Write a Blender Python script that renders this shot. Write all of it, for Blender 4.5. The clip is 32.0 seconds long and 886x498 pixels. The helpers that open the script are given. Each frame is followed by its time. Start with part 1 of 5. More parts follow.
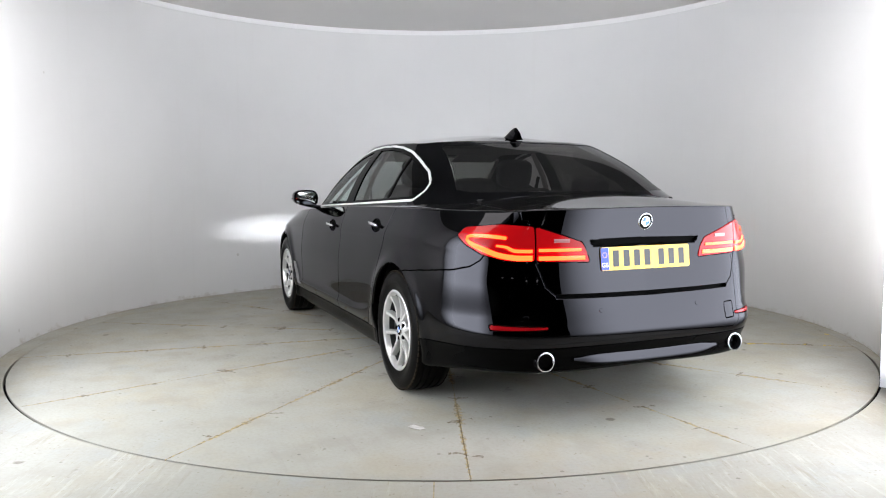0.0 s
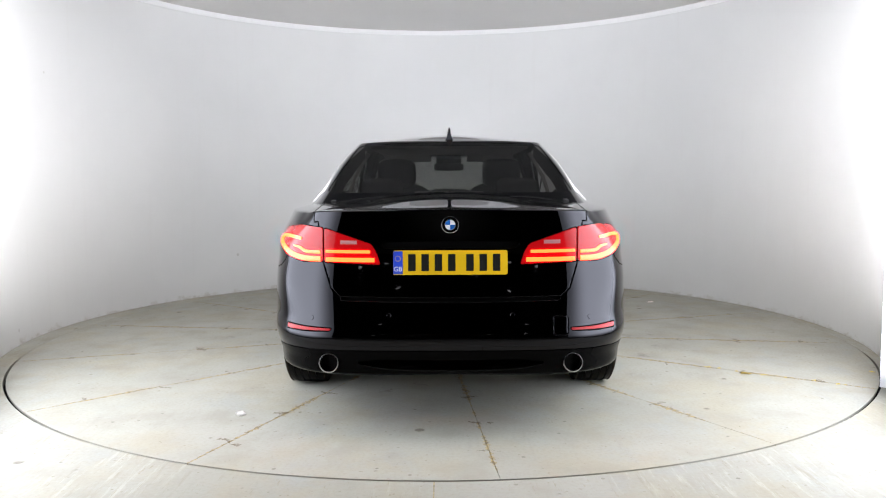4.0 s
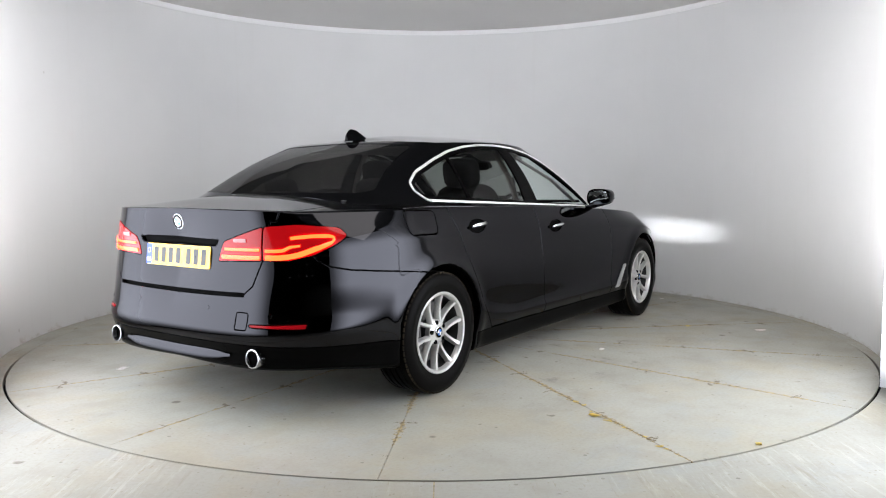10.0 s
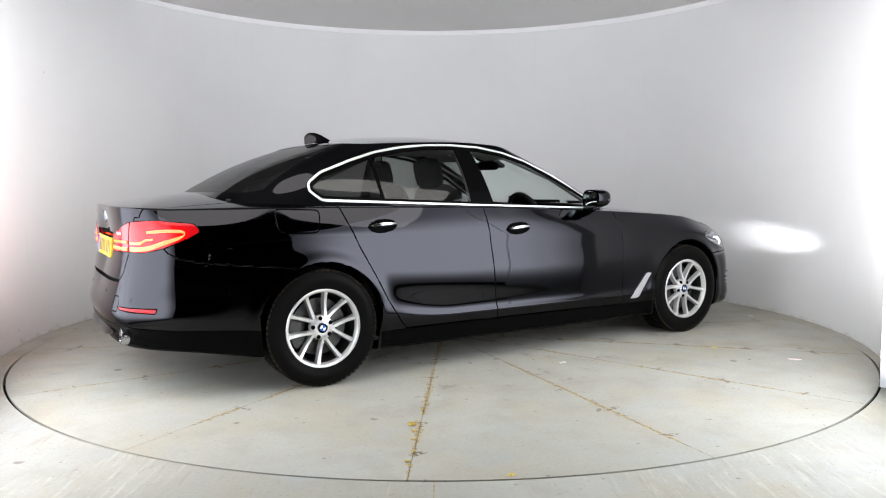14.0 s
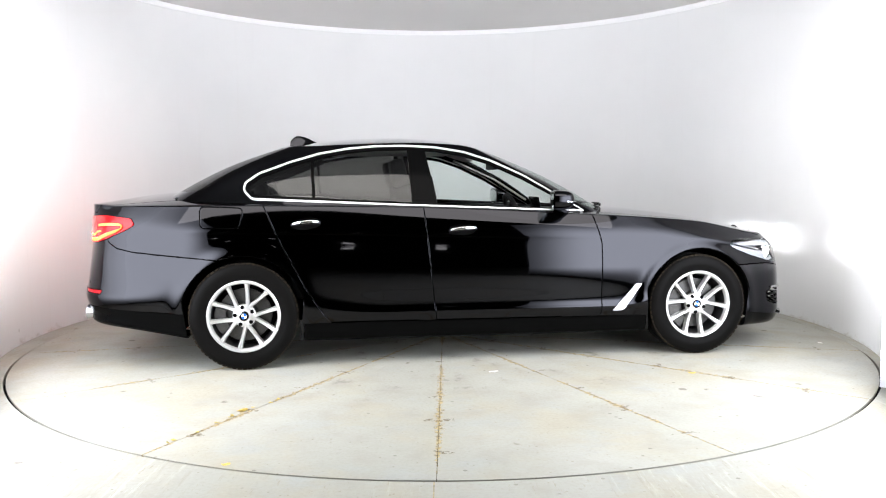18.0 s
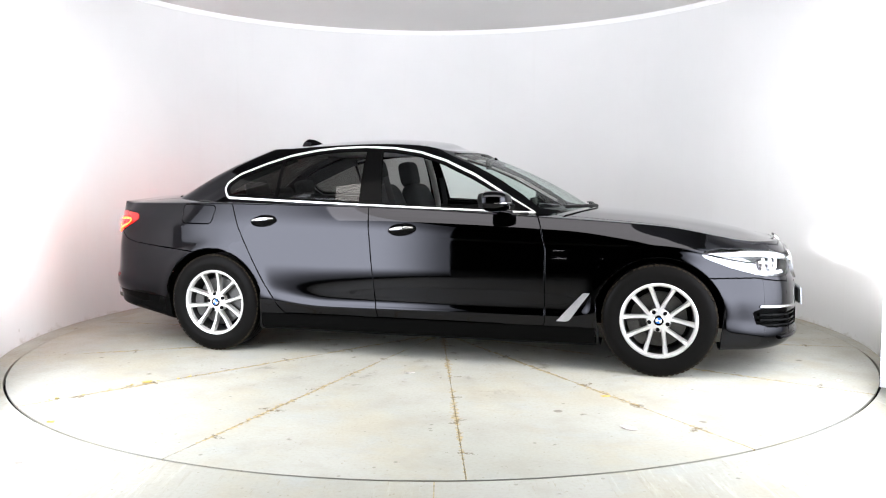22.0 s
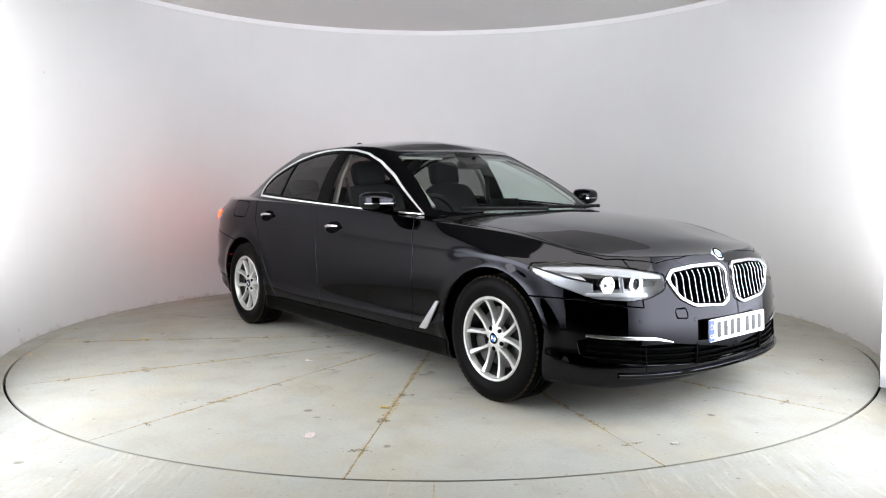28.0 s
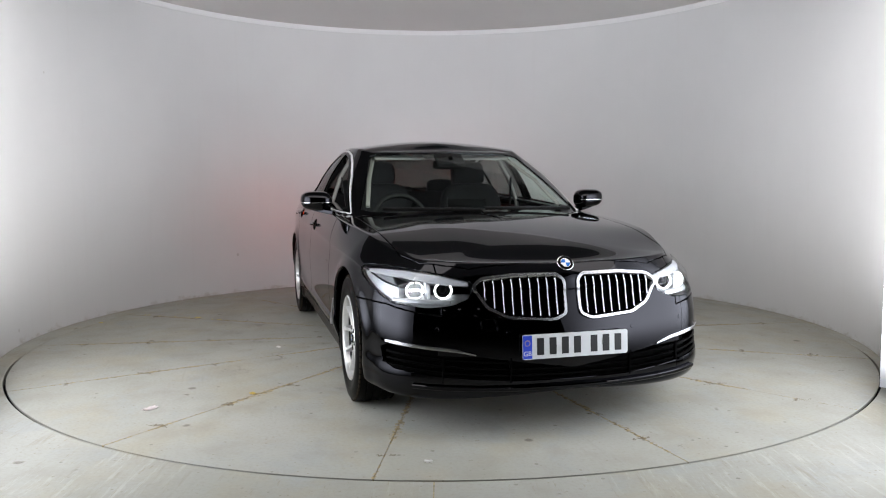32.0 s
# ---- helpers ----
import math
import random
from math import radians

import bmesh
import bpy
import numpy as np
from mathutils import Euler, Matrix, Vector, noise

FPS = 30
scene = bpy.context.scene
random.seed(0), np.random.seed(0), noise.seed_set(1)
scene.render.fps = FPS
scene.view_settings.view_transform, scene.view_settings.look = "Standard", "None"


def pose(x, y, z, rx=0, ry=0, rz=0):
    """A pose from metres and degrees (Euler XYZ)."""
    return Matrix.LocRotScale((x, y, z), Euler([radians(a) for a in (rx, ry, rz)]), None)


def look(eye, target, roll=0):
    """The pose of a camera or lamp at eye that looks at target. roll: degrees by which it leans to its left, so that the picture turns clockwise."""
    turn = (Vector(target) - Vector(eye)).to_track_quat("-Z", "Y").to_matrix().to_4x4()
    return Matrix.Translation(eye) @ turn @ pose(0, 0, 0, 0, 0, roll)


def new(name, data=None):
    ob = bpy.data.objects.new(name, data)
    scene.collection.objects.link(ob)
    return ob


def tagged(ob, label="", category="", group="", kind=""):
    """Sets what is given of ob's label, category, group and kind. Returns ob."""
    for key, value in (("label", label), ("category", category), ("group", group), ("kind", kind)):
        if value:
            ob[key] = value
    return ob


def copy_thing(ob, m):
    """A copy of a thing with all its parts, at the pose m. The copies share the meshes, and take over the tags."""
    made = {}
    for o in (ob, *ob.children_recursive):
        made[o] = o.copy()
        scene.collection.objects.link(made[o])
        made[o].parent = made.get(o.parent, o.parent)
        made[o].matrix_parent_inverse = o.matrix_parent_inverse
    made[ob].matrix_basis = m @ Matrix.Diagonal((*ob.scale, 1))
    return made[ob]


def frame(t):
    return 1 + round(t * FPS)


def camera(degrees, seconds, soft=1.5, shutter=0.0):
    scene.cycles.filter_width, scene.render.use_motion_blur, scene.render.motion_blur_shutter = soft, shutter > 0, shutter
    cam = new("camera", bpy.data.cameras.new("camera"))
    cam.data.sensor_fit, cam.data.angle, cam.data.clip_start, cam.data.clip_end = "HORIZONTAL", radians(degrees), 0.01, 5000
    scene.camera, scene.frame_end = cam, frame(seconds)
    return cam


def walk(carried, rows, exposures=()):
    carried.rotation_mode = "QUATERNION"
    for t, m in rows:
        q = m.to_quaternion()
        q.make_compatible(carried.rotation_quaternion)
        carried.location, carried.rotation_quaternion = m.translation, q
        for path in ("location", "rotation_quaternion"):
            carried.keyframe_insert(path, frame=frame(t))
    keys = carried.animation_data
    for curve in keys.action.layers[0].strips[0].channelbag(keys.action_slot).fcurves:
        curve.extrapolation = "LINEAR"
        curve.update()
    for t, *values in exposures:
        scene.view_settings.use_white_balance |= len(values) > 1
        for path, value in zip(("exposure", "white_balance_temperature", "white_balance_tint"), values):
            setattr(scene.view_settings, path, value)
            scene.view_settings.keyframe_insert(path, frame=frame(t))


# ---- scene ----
# car space: +x to the nose, +y to the car's left, z up, origin on the floor midway between the axles
# world: turntable centre at the origin, the camera on the -y side
cam = camera(59.834, 32.0, soft=1.1)
EYE = (0.0, -5.863, 1.1672)
CAM = pose(*EYE, 90 - 5.009, 0, -0.066) @ pose(0, 0, 0, 0, 0, -0.287)
EXPOSE = [(0, -0.49), (1, -0.65), (2, -0.57), (3, -0.42), (6, -0.22), (7, -0.46), (8, -0.70), (9, -0.70), (10, -0.65), (11, -0.50), (12, -0.57), (14, -0.51),
          (17, -0.16), (18, -0.01), (20, 0.10), (22, 0.10), (23, -0.20), (24, -0.47), (25, -0.58), (28, -0.40), (29, -0.34), (30, -0.46), (31, -0.79), (32, -0.96)]
walk(cam, [(0, CAM), (32, CAM)], EXPOSE)

CAR_AT = (0.1166, -0.0548)          # the car's origin on the turntable
SPIN = [(t, 113.013 - 5.8603 * t) for t in range(0, 33, 2)]

# ---------------------------------------------------------------- light
world = bpy.data.worlds.new("dark_hall")
world.use_nodes = True
world.node_tree.nodes["Background"].inputs[0].default_value = (0.75, 0.85, 1.0, 1)
world.node_tree.nodes["Background"].inputs[1].default_value = 0.02
scene.world = world


def area_lamp(name, eye, target, sx, sy, watts, colour=(1, 1, 1), spread=180):
    d = bpy.data.lights.new(name, "AREA")
    d.shape, d.size, d.size_y, d.energy, d.color, d.spread = "RECTANGLE", sx, sy, watts, colour, radians(spread)
    ob = new(name, d)
    ob.matrix_world = look(eye, target)
    return ob


# unseen overhead fill, added to brighten the floor and the back wall
area_lamp("overhead_fill_lamp", (0, -1.9, 2.74), (0, 0.9, 0.3), 4.4, 1.7, 132, (1.0, 0.96, 0.92))
# thin strips that graze the two ends of the round wall
for sx in (-1, 1):
    a = radians(213)
    p = Vector((-sx * 2.96 * math.cos(a) - 0.03, 2.96 * math.sin(a) + 0.10, 1.60))
    area_lamp("wall_grazer", p, p + Vector((-sx * math.sin(a), -math.cos(a), 0)), 0.04, 2.3, 25, (1.0, 0.98, 0.98), 70)
# small flood lamps in the dark hall behind the camera
for row, z in enumerate((1.5, 2.1)):
    for k in range(4):
        x = -1.9 + 1.2 * k + 0.25 * row
        area_lamp("hall_flood_lamp", (x, -7.4 - 0.4 * row, z), (0.2 * x, 0, 0.6), 0.15, 0.022, 0.12, (1.0, 0.98, 0.95))


# ---------------------------------------------------------------- materials
def material(name, base, rough=0.5, metal=0.0, coat=0.0, spec=0.5, emit=None, power=0.0, vary=0.0, scale=8.0, fine=90.0, bump=0.0,
             trans=0.0, ior=1.45, tint=None, rvary=0.0, alpha=1.0, coat_ior=1.5):
    m = bpy.data.materials.new(name)
    m.use_nodes = True
    nt = m.node_tree
    b = nt.nodes["Principled BSDF"]
    b.inputs["Base Color"].default_value = (*base, 1)
    b.inputs["Roughness"].default_value = rough
    b.inputs["Metallic"].default_value = metal
    b.inputs["Coat Weight"].default_value = coat
    b.inputs["Coat Roughness"].default_value = 0.02
    b.inputs["Coat IOR"].default_value = coat_ior
    b.inputs["Specular IOR Level"].default_value = spec
    b.inputs["Transmission Weight"].default_value = trans
    b.inputs["IOR"].default_value = ior
    b.inputs["Alpha"].default_value = alpha
    if emit:
        b.inputs["Emission Color"].default_value = (*emit, 1)
        b.inputs["Emission Strength"].default_value = power
    if vary or bump or rvary:
        tc = nt.nodes.new("ShaderNodeTexCoord")
        big = nt.nodes.new("ShaderNodeTexNoise")
        big.inputs["Scale"].default_value, big.inputs["Detail"].default_value = scale, 6
        small = nt.nodes.new("ShaderNodeTexNoise")
        small.inputs["Scale"].default_value, small.inputs["Detail"].default_value = fine, 3
        for n in (big, small):
            nt.links.new(tc.outputs["Object"], n.inputs["Vector"])
        add = nt.nodes.new("ShaderNodeMath")
        add.operation = "ADD"
        nt.links.new(big.outputs["Fac"], add.inputs[0])
        nt.links.new(small.outputs["Fac"], add.inputs[1])
        if vary:
            ramp = nt.nodes.new("ShaderNodeMapRange")
            ramp.inputs[1].default_value, ramp.inputs[2].default_value = 0.7, 1.3
            nt.links.new(add.outputs[0], ramp.inputs[0])
            mix = nt.nodes.new("ShaderNodeMix")
            mix.data_type = "RGBA"
            t = tint or base
            mix.inputs["A"].default_value = (*[c * (1 - vary) for c in t], 1)
            mix.inputs["B"].default_value = (*[min(1, c * (1 + vary)) for c in base], 1)
            nt.links.new(ramp.outputs[0], mix.inputs["Factor"])
            nt.links.new(mix.outputs["Result"], b.inputs["Base Color"])
        if rvary:
            rr = nt.nodes.new("ShaderNodeMapRange")
            rr.inputs[1].default_value, rr.inputs[2].default_value = 0.7, 1.3
            rr.inputs[3].default_value, rr.inputs[4].default_value = max(0.02, rough - rvary), rough + rvary
            nt.links.new(add.outputs[0], rr.inputs[0])
            nt.links.new(rr.outputs[0], b.inputs["Roughness"])
        if bump:
            bp = nt.nodes.new("ShaderNodeBump")
            bp.inputs["Strength"].default_value, bp.inputs["Distance"].default_value = bump, 0.01
            nt.links.new(add.outputs[0], bp.inputs["Height"])
            nt.links.new(bp.outputs[0], b.inputs["Normal"])
    return m


def node(nt, kind, **kw):
    n = nt.nodes.new(kind)
    for k, v in kw.items():
        n.inputs[k.replace("_", " ")].default_value = v
    return n


def glass(name, colour, rough=0.0, gloss=0.026):
    """A thin pane: clear light goes straight through, tinted, with a mirror's gloss at grazing angles."""
    m = bpy.data.materials.new(name)
    m.use_nodes = True
    nt = m.node_tree
    nt.nodes.clear()
    out = nt.nodes.new("ShaderNodeOutputMaterial")
    tr = nt.nodes.new("ShaderNodeBsdfTransparent")
    tr.inputs[0].default_value = (*colour, 1)
    gl = nt.nodes.new("ShaderNodeBsdfGlossy")
    gl.inputs["Roughness"].default_value = rough
    lw = nt.nodes.new("ShaderNodeLayerWeight")
    lw.inputs[0].default_value = 0.5
    pw = nt.nodes.new("ShaderNodeMath")
    pw.operation = "POWER"
    pw.inputs[1].default_value = 5.0
    fr = nt.nodes.new("ShaderNodeMapRange")
    fr.inputs[3].default_value, fr.inputs[4].default_value = gloss, 0.65
    nt.links.new(lw.outputs["Facing"], pw.inputs[0])
    nt.links.new(pw.outputs[0], fr.inputs[0])
    mix = nt.nodes.new("ShaderNodeMixShader")
    nt.links.new(fr.outputs[0], mix.inputs[0])
    nt.links.new(tr.outputs[0], mix.inputs[1])
    nt.links.new(gl.outputs[0], mix.inputs[2])
    nt.links.new(mix.outputs[0], out.inputs[0])
    return m


PAINT = material("black_metallic_car_paint", (0.018, 0.018, 0.0205), 0.04, metal=1.0, coat=1.0, spec=0.0, coat_ior=1.16)
PAINT.node_tree.nodes["Principled BSDF"].inputs["Specular Tint"].default_value = (0.48, 0.48, 0.50, 1)
GLOSS_BLACK = material("gloss_black_plastic", (0.002, 0.002, 0.002), 0.16, spec=0.025)
PLASTIC = material("black_grained_plastic", (0.007, 0.007, 0.007), 0.5, spec=0.25, vary=0.2, scale=20, fine=600, bump=0.05)
RUBBER = material("black_tyre_rubber", (0.0035, 0.0034, 0.0033), 0.32, spec=0.025, vary=0.35, scale=9, fine=160, bump=0.05, tint=(0.008, 0.0075, 0.007))
DUSTY = material("dusty_tread_rubber", (0.020, 0.015, 0.009), 0.8, spec=0.1, vary=0.6, scale=6, fine=120, tint=(0.007, 0.0065, 0.006))
KIDNEY_METAL = material("brushed_grille_metal", (0.46, 0.46, 0.47), 0.24, metal=1.0, vary=0.05, scale=40)
SILVER = material("silver_wheel_lacquer", (0.62, 0.615, 0.60), 0.30, metal=0.6, coat=0.4, vary=0.04, scale=30)
CHROME = material("polished_trim_metal", (0.62, 0.62, 0.63), 0.18, metal=1.0, rvary=0.04, scale=20)
SATIN = material("satin_trim_metal", (0.82, 0.82, 0.81), 0.36, metal=0.5, vary=0.03)
BLADE = material("brushed_blade_metal", (0.60, 0.60, 0.61), 0.30, metal=0.9, vary=0.05, scale=30)
# rim's inside coloured dark for the shade behind the spokes
BARREL = material("shaded_rim_barrel", (0.035, 0.035, 0.035), 0.5, metal=0.5, vary=0.2, scale=20)
STEEL = material("brake_steel", (0.075, 0.073, 0.07), 0.45, metal=1.0, vary=0.15, scale=25)
DARK = material("black_cavity", (0.002, 0.002, 0.002), 0.8, spec=0.05)
CLOTH = material("dark_seat_cloth", (0.0065, 0.0065, 0.007), 0.85, vary=0.25, scale=15, fine=400, bump=0.1)
TRIMGREY = material("grey_headlining", (0.30, 0.29, 0.27), 0.9, vary=0.06)
PLATE_Y = material("yellow_plate", (0.76, 0.47, 0.012), 0.28, vary=0.03, coat=0.4)
PLATE_W = material("white_plate", (0.66, 0.67, 0.67), 0.28, vary=0.03, coat=0.6)
PLATE_B = material("blue_plate_band", (0.02, 0.06, 0.55), 0.3)
INK = material("black_plate_print", (0.01, 0.01, 0.01), 0.35)
BADGE_B = material("blue_badge_enamel", (0.02, 0.14, 0.50), 0.15, coat=0.6)
BADGE_W = material("white_badge_enamel", (0.80, 0.80, 0.80), 0.15, coat=0.6)
RED_LENS = material("red_lamp_lens", (0.24, 0.002, 0.004), 0.12, spec=0.08, emit=(1.0, 0.010, 0.012), power=0.30, coat=1.0, coat_ior=1.28)
RED_GLOW = material("red_light_guide", (0.9, 0.05, 0.02), 0.2, emit=(1.0, 0.024, 0.004), power=25.0)
# passive reflector with a faint red glow put into its material
RED_DULL = material("self_lit_red_reflector", (0.26, 0.004, 0.007), 0.15, spec=0.1, coat=0.15, emit=(1.0, 0.01, 0.015), power=0.05)
LAMP_GLOW = material("white_headlamp_light", (1, 1, 1), 0.3, emit=(0.92, 0.96, 1.0), power=15000.0)
RING_GLOW = material("white_running_light", (1, 1, 1), 0.3, emit=(0.95, 0.98, 1.0), power=9.0)
# the shield plates get a glow of their own, for the beam's glare
GLARE = material("baffle_with_added_glare", (0.9, 0.9, 0.9), 0.3, emit=(0.80, 0.90, 1.0), power=0.45)
LAMP_SHELL = material("silver_lamp_shell", (0.42, 0.43, 0.45), 0.32, metal=0.5, vary=0.08, scale=30)
# faint emission in the moulding stands for light scattered inside the lamp
LAMP_WHITE = material("pale_glowing_moulding", (0.40, 0.41, 0.43), 0.25, emit=(0.9, 0.95, 1.0), power=0.06)
REFLECTOR = material("lamp_reflector_metal", (0.85, 0.85, 0.86), 0.12, metal=1.0)
CLEAR = glass("clear_lamp_cover", (0.97, 0.98, 0.98))
PANE = glass("green_tinted_pane", (0.84, 0.925, 0.89))
PRIVACY = glass("dark_privacy_pane", (0.28, 0.285, 0.275), gloss=0.04)
SCREEN = glass("dark_rear_screen", (0.125, 0.12, 0.115), gloss=0.09)
MIRROR = material("mirror_silver", (0.55, 0.60, 0.60), 0.01, metal=1.0)


# ---------------------------------------------------------------- small mesh kit
def obj(name, bm, mat, parent=None, label="", smooth=True, matrix=None):
    me = bpy.data.meshes.new(name)
    bm.to_mesh(me)
    bm.free()
    if mat:
        me.materials.append(mat)
    if smooth:
        for p in me.polygons:
            p.use_smooth = True
        try:
            me.set_sharp_from_angle(angle=radians(35))
        except AttributeError:
            pass
    ob = new(name, me)
    ob.parent = parent
    if matrix is not None:
        ob.matrix_basis = matrix
    if label:
        ob["label"] = label
    return ob


def part(name, bm, mat, parent, label="", matrix=None, smooth=True):
    return obj(name, bm, mat, parent, label, smooth, matrix)


def box(sx, sy, sz, m=Matrix(), bevel=0.0, seg=2, bm=None):
    bm = bm or bmesh.new()
    r = bmesh.ops.create_cube(bm, size=1, matrix=m @ Matrix.Diagonal((sx, sy, sz, 1)))
    if bevel:
        es = list({e for v in r["verts"] for e in v.link_edges})
        bmesh.ops.bevel(bm, geom=es, offset=bevel, segments=seg, affect="EDGES", profile=0.6)
    return bm


def lathe(profile, steps=48, axis="y", m=Matrix(), bm=None, closed=False):
    """Turns (radius, along) pairs round an axis."""
    bm = bm or bmesh.new()
    rings = []
    for k in range(steps):
        a = 2 * math.pi * k / steps
        c, s = math.cos(a), math.sin(a)
        ring = []
        for r, h in profile:
            co = (r * c, h, r * s) if axis == "y" else ((r * c, r * s, h) if axis == "z" else (h, r * c, r * s))
            ring.append(bm.verts.new(m @ Vector(co)))
        rings.append(ring)
    n = len(profile)
    for k in range(steps):
        A, B = rings[k], rings[(k + 1) % steps]
        for i in range(n if closed else n - 1):
            j = (i + 1) % n
            bm.faces.new((A[i], A[j], B[j], B[i]) if axis == "y" else (A[i], B[i], B[j], A[j]))
    bmesh.ops.remove_doubles(bm, verts=bm.verts, dist=1e-5)
    bmesh.ops.recalc_face_normals(bm, faces=bm.faces)
    return bm


def sweep(points, half_w, half_t, up=(0, 0, 1), bm=None, closed=False, taper=None, sides=8):
    """A bar of rounded section along a line of points. half_w along the side way, half_t along up."""
    bm = bm or bmesh.new()
    P = [Vector(p) for p in points]
    n = len(P)
    rings = []
    for i, p in enumerate(P):
        a = P[(i - 1) % n] if (closed or i) else P[0]
        b = P[(i + 1) % n] if (closed or i < n - 1) else P[-1]
        t = (b - a).normalized()
        u = up(i) if callable(up) else Vector(up)
        side = t.cross(u).normalized()
        u = side.cross(t).normalized()
        k = taper(i / max(1, n - 1)) if taper else 1.0
        ring = []
        for q in range(sides):
            an = 2 * math.pi * (q + 0.5) / sides
            cx, cy = math.cos(an), math.sin(an)
            cx, cy = math.copysign(abs(cx) ** 0.55, cx), math.copysign(abs(cy) ** 0.55, cy)
            ring.append(bm.verts.new(p + side * (half_w * k * cx) + u * (half_t * k * cy)))
        rings.append(ring)
    m = n if closed else n - 1
    for i in range(m):
        A, B = rings[i], rings[(i + 1) % n]
        for q in range(sides):
            r = (q + 1) % sides
            bm.faces.new((A[q], A[r], B[r], B[q]))
    if not closed:
        bm.faces.new(list(reversed(rings[0])))
        bm.faces.new(rings[-1])
    bmesh.ops.recalc_face_normals(bm, faces=bm.faces)
    return bm


def prism(outline, depth, m=Matrix(), bm=None, bevel=0.0):
    """A flat plate: outline in x, y, raised by depth along z."""
    bm = bm or bmesh.new()
    lo = [bm.verts.new(m @ Vector((x, y, 0))) for x, y in outline]
    hi = [bm.verts.new(m @ Vector((x, y, depth))) for x, y in outline]
    top = bm.faces.new(hi)
    bm.faces.new(list(reversed(lo)))
    n = len(outline)
    for i in range(n):
        bm.faces.new((lo[i], lo[(i + 1) % n], hi[(i + 1) % n], hi[i]))
    if bevel:
        bmesh.ops.bevel(bm, geom=list(top.edges), offset=bevel, segments=2, affect="EDGES")
    return bm


def smooth_curve(keys):
    """A shape-keeping cubic through (x, y) pairs, for arrays."""
    xs, ys = np.array([k[0] for k in keys], float), np.array([k[1] for k in keys], float)
    h, dl = np.diff(xs), np.diff(ys) / np.diff(xs)
    d = np.zeros(len(xs))
    for i in range(1, len(xs) - 1):
        if dl[i - 1] * dl[i] > 0:
            w1, w2 = 2 * h[i] + h[i - 1], h[i] + 2 * h[i - 1]
            d[i] = (w1 + w2) / (w1 / dl[i - 1] + w2 / dl[i])
    d[0], d[-1] = dl[0], dl[-1]

    def f(x):
        x = np.clip(np.asarray(x, float), xs[0], xs[-1])
        i = np.clip(np.searchsorted(xs, x) - 1, 0, len(xs) - 2)
        t = (x - xs[i]) / h[i]
        return ((2 * t**3 - 3 * t**2 + 1) * ys[i] + (t**3 - 2 * t**2 + t) * h[i] * d[i]
                + (-2 * t**3 + 3 * t**2) * ys[i + 1] + (t**3 - t**2) * h[i] * d[i + 1])
    return f


def spline(ctrl, n=0):
    """Catmull-Rom through control points, centripetal by chord, n samples even in the key; returns samples and keys 0..len-1."""
    C = np.array(ctrl, float)
    k = np.concatenate([[0], np.cumsum(np.linalg.norm(np.diff(C, axis=0), axis=1))])
    m = np.zeros_like(C)
    m[1:-1] = (C[2:] - C[:-2]) / (k[2:] - k[:-2])[:, None]
    m[0], m[-1] = (C[1] - C[0]) / (k[1] - k[0]), (C[-1] - C[-2]) / (k[-1] - k[-2])

    def at(s):
        s = np.clip(np.asarray(s, float), 0, k[-1])
        i = np.clip(np.searchsorted(k, s) - 1, 0, len(k) - 2)
        h = (k[i + 1] - k[i])[..., None]
        t = ((s - k[i])[..., None]) / h
        return ((2 * t**3 - 3 * t**2 + 1) * C[i] + (t**3 - 2 * t**2 + t) * h * m[i]
                + (-2 * t**3 + 3 * t**2) * C[i + 1] + (t**3 - t**2) * h * m[i + 1])
    return at, k


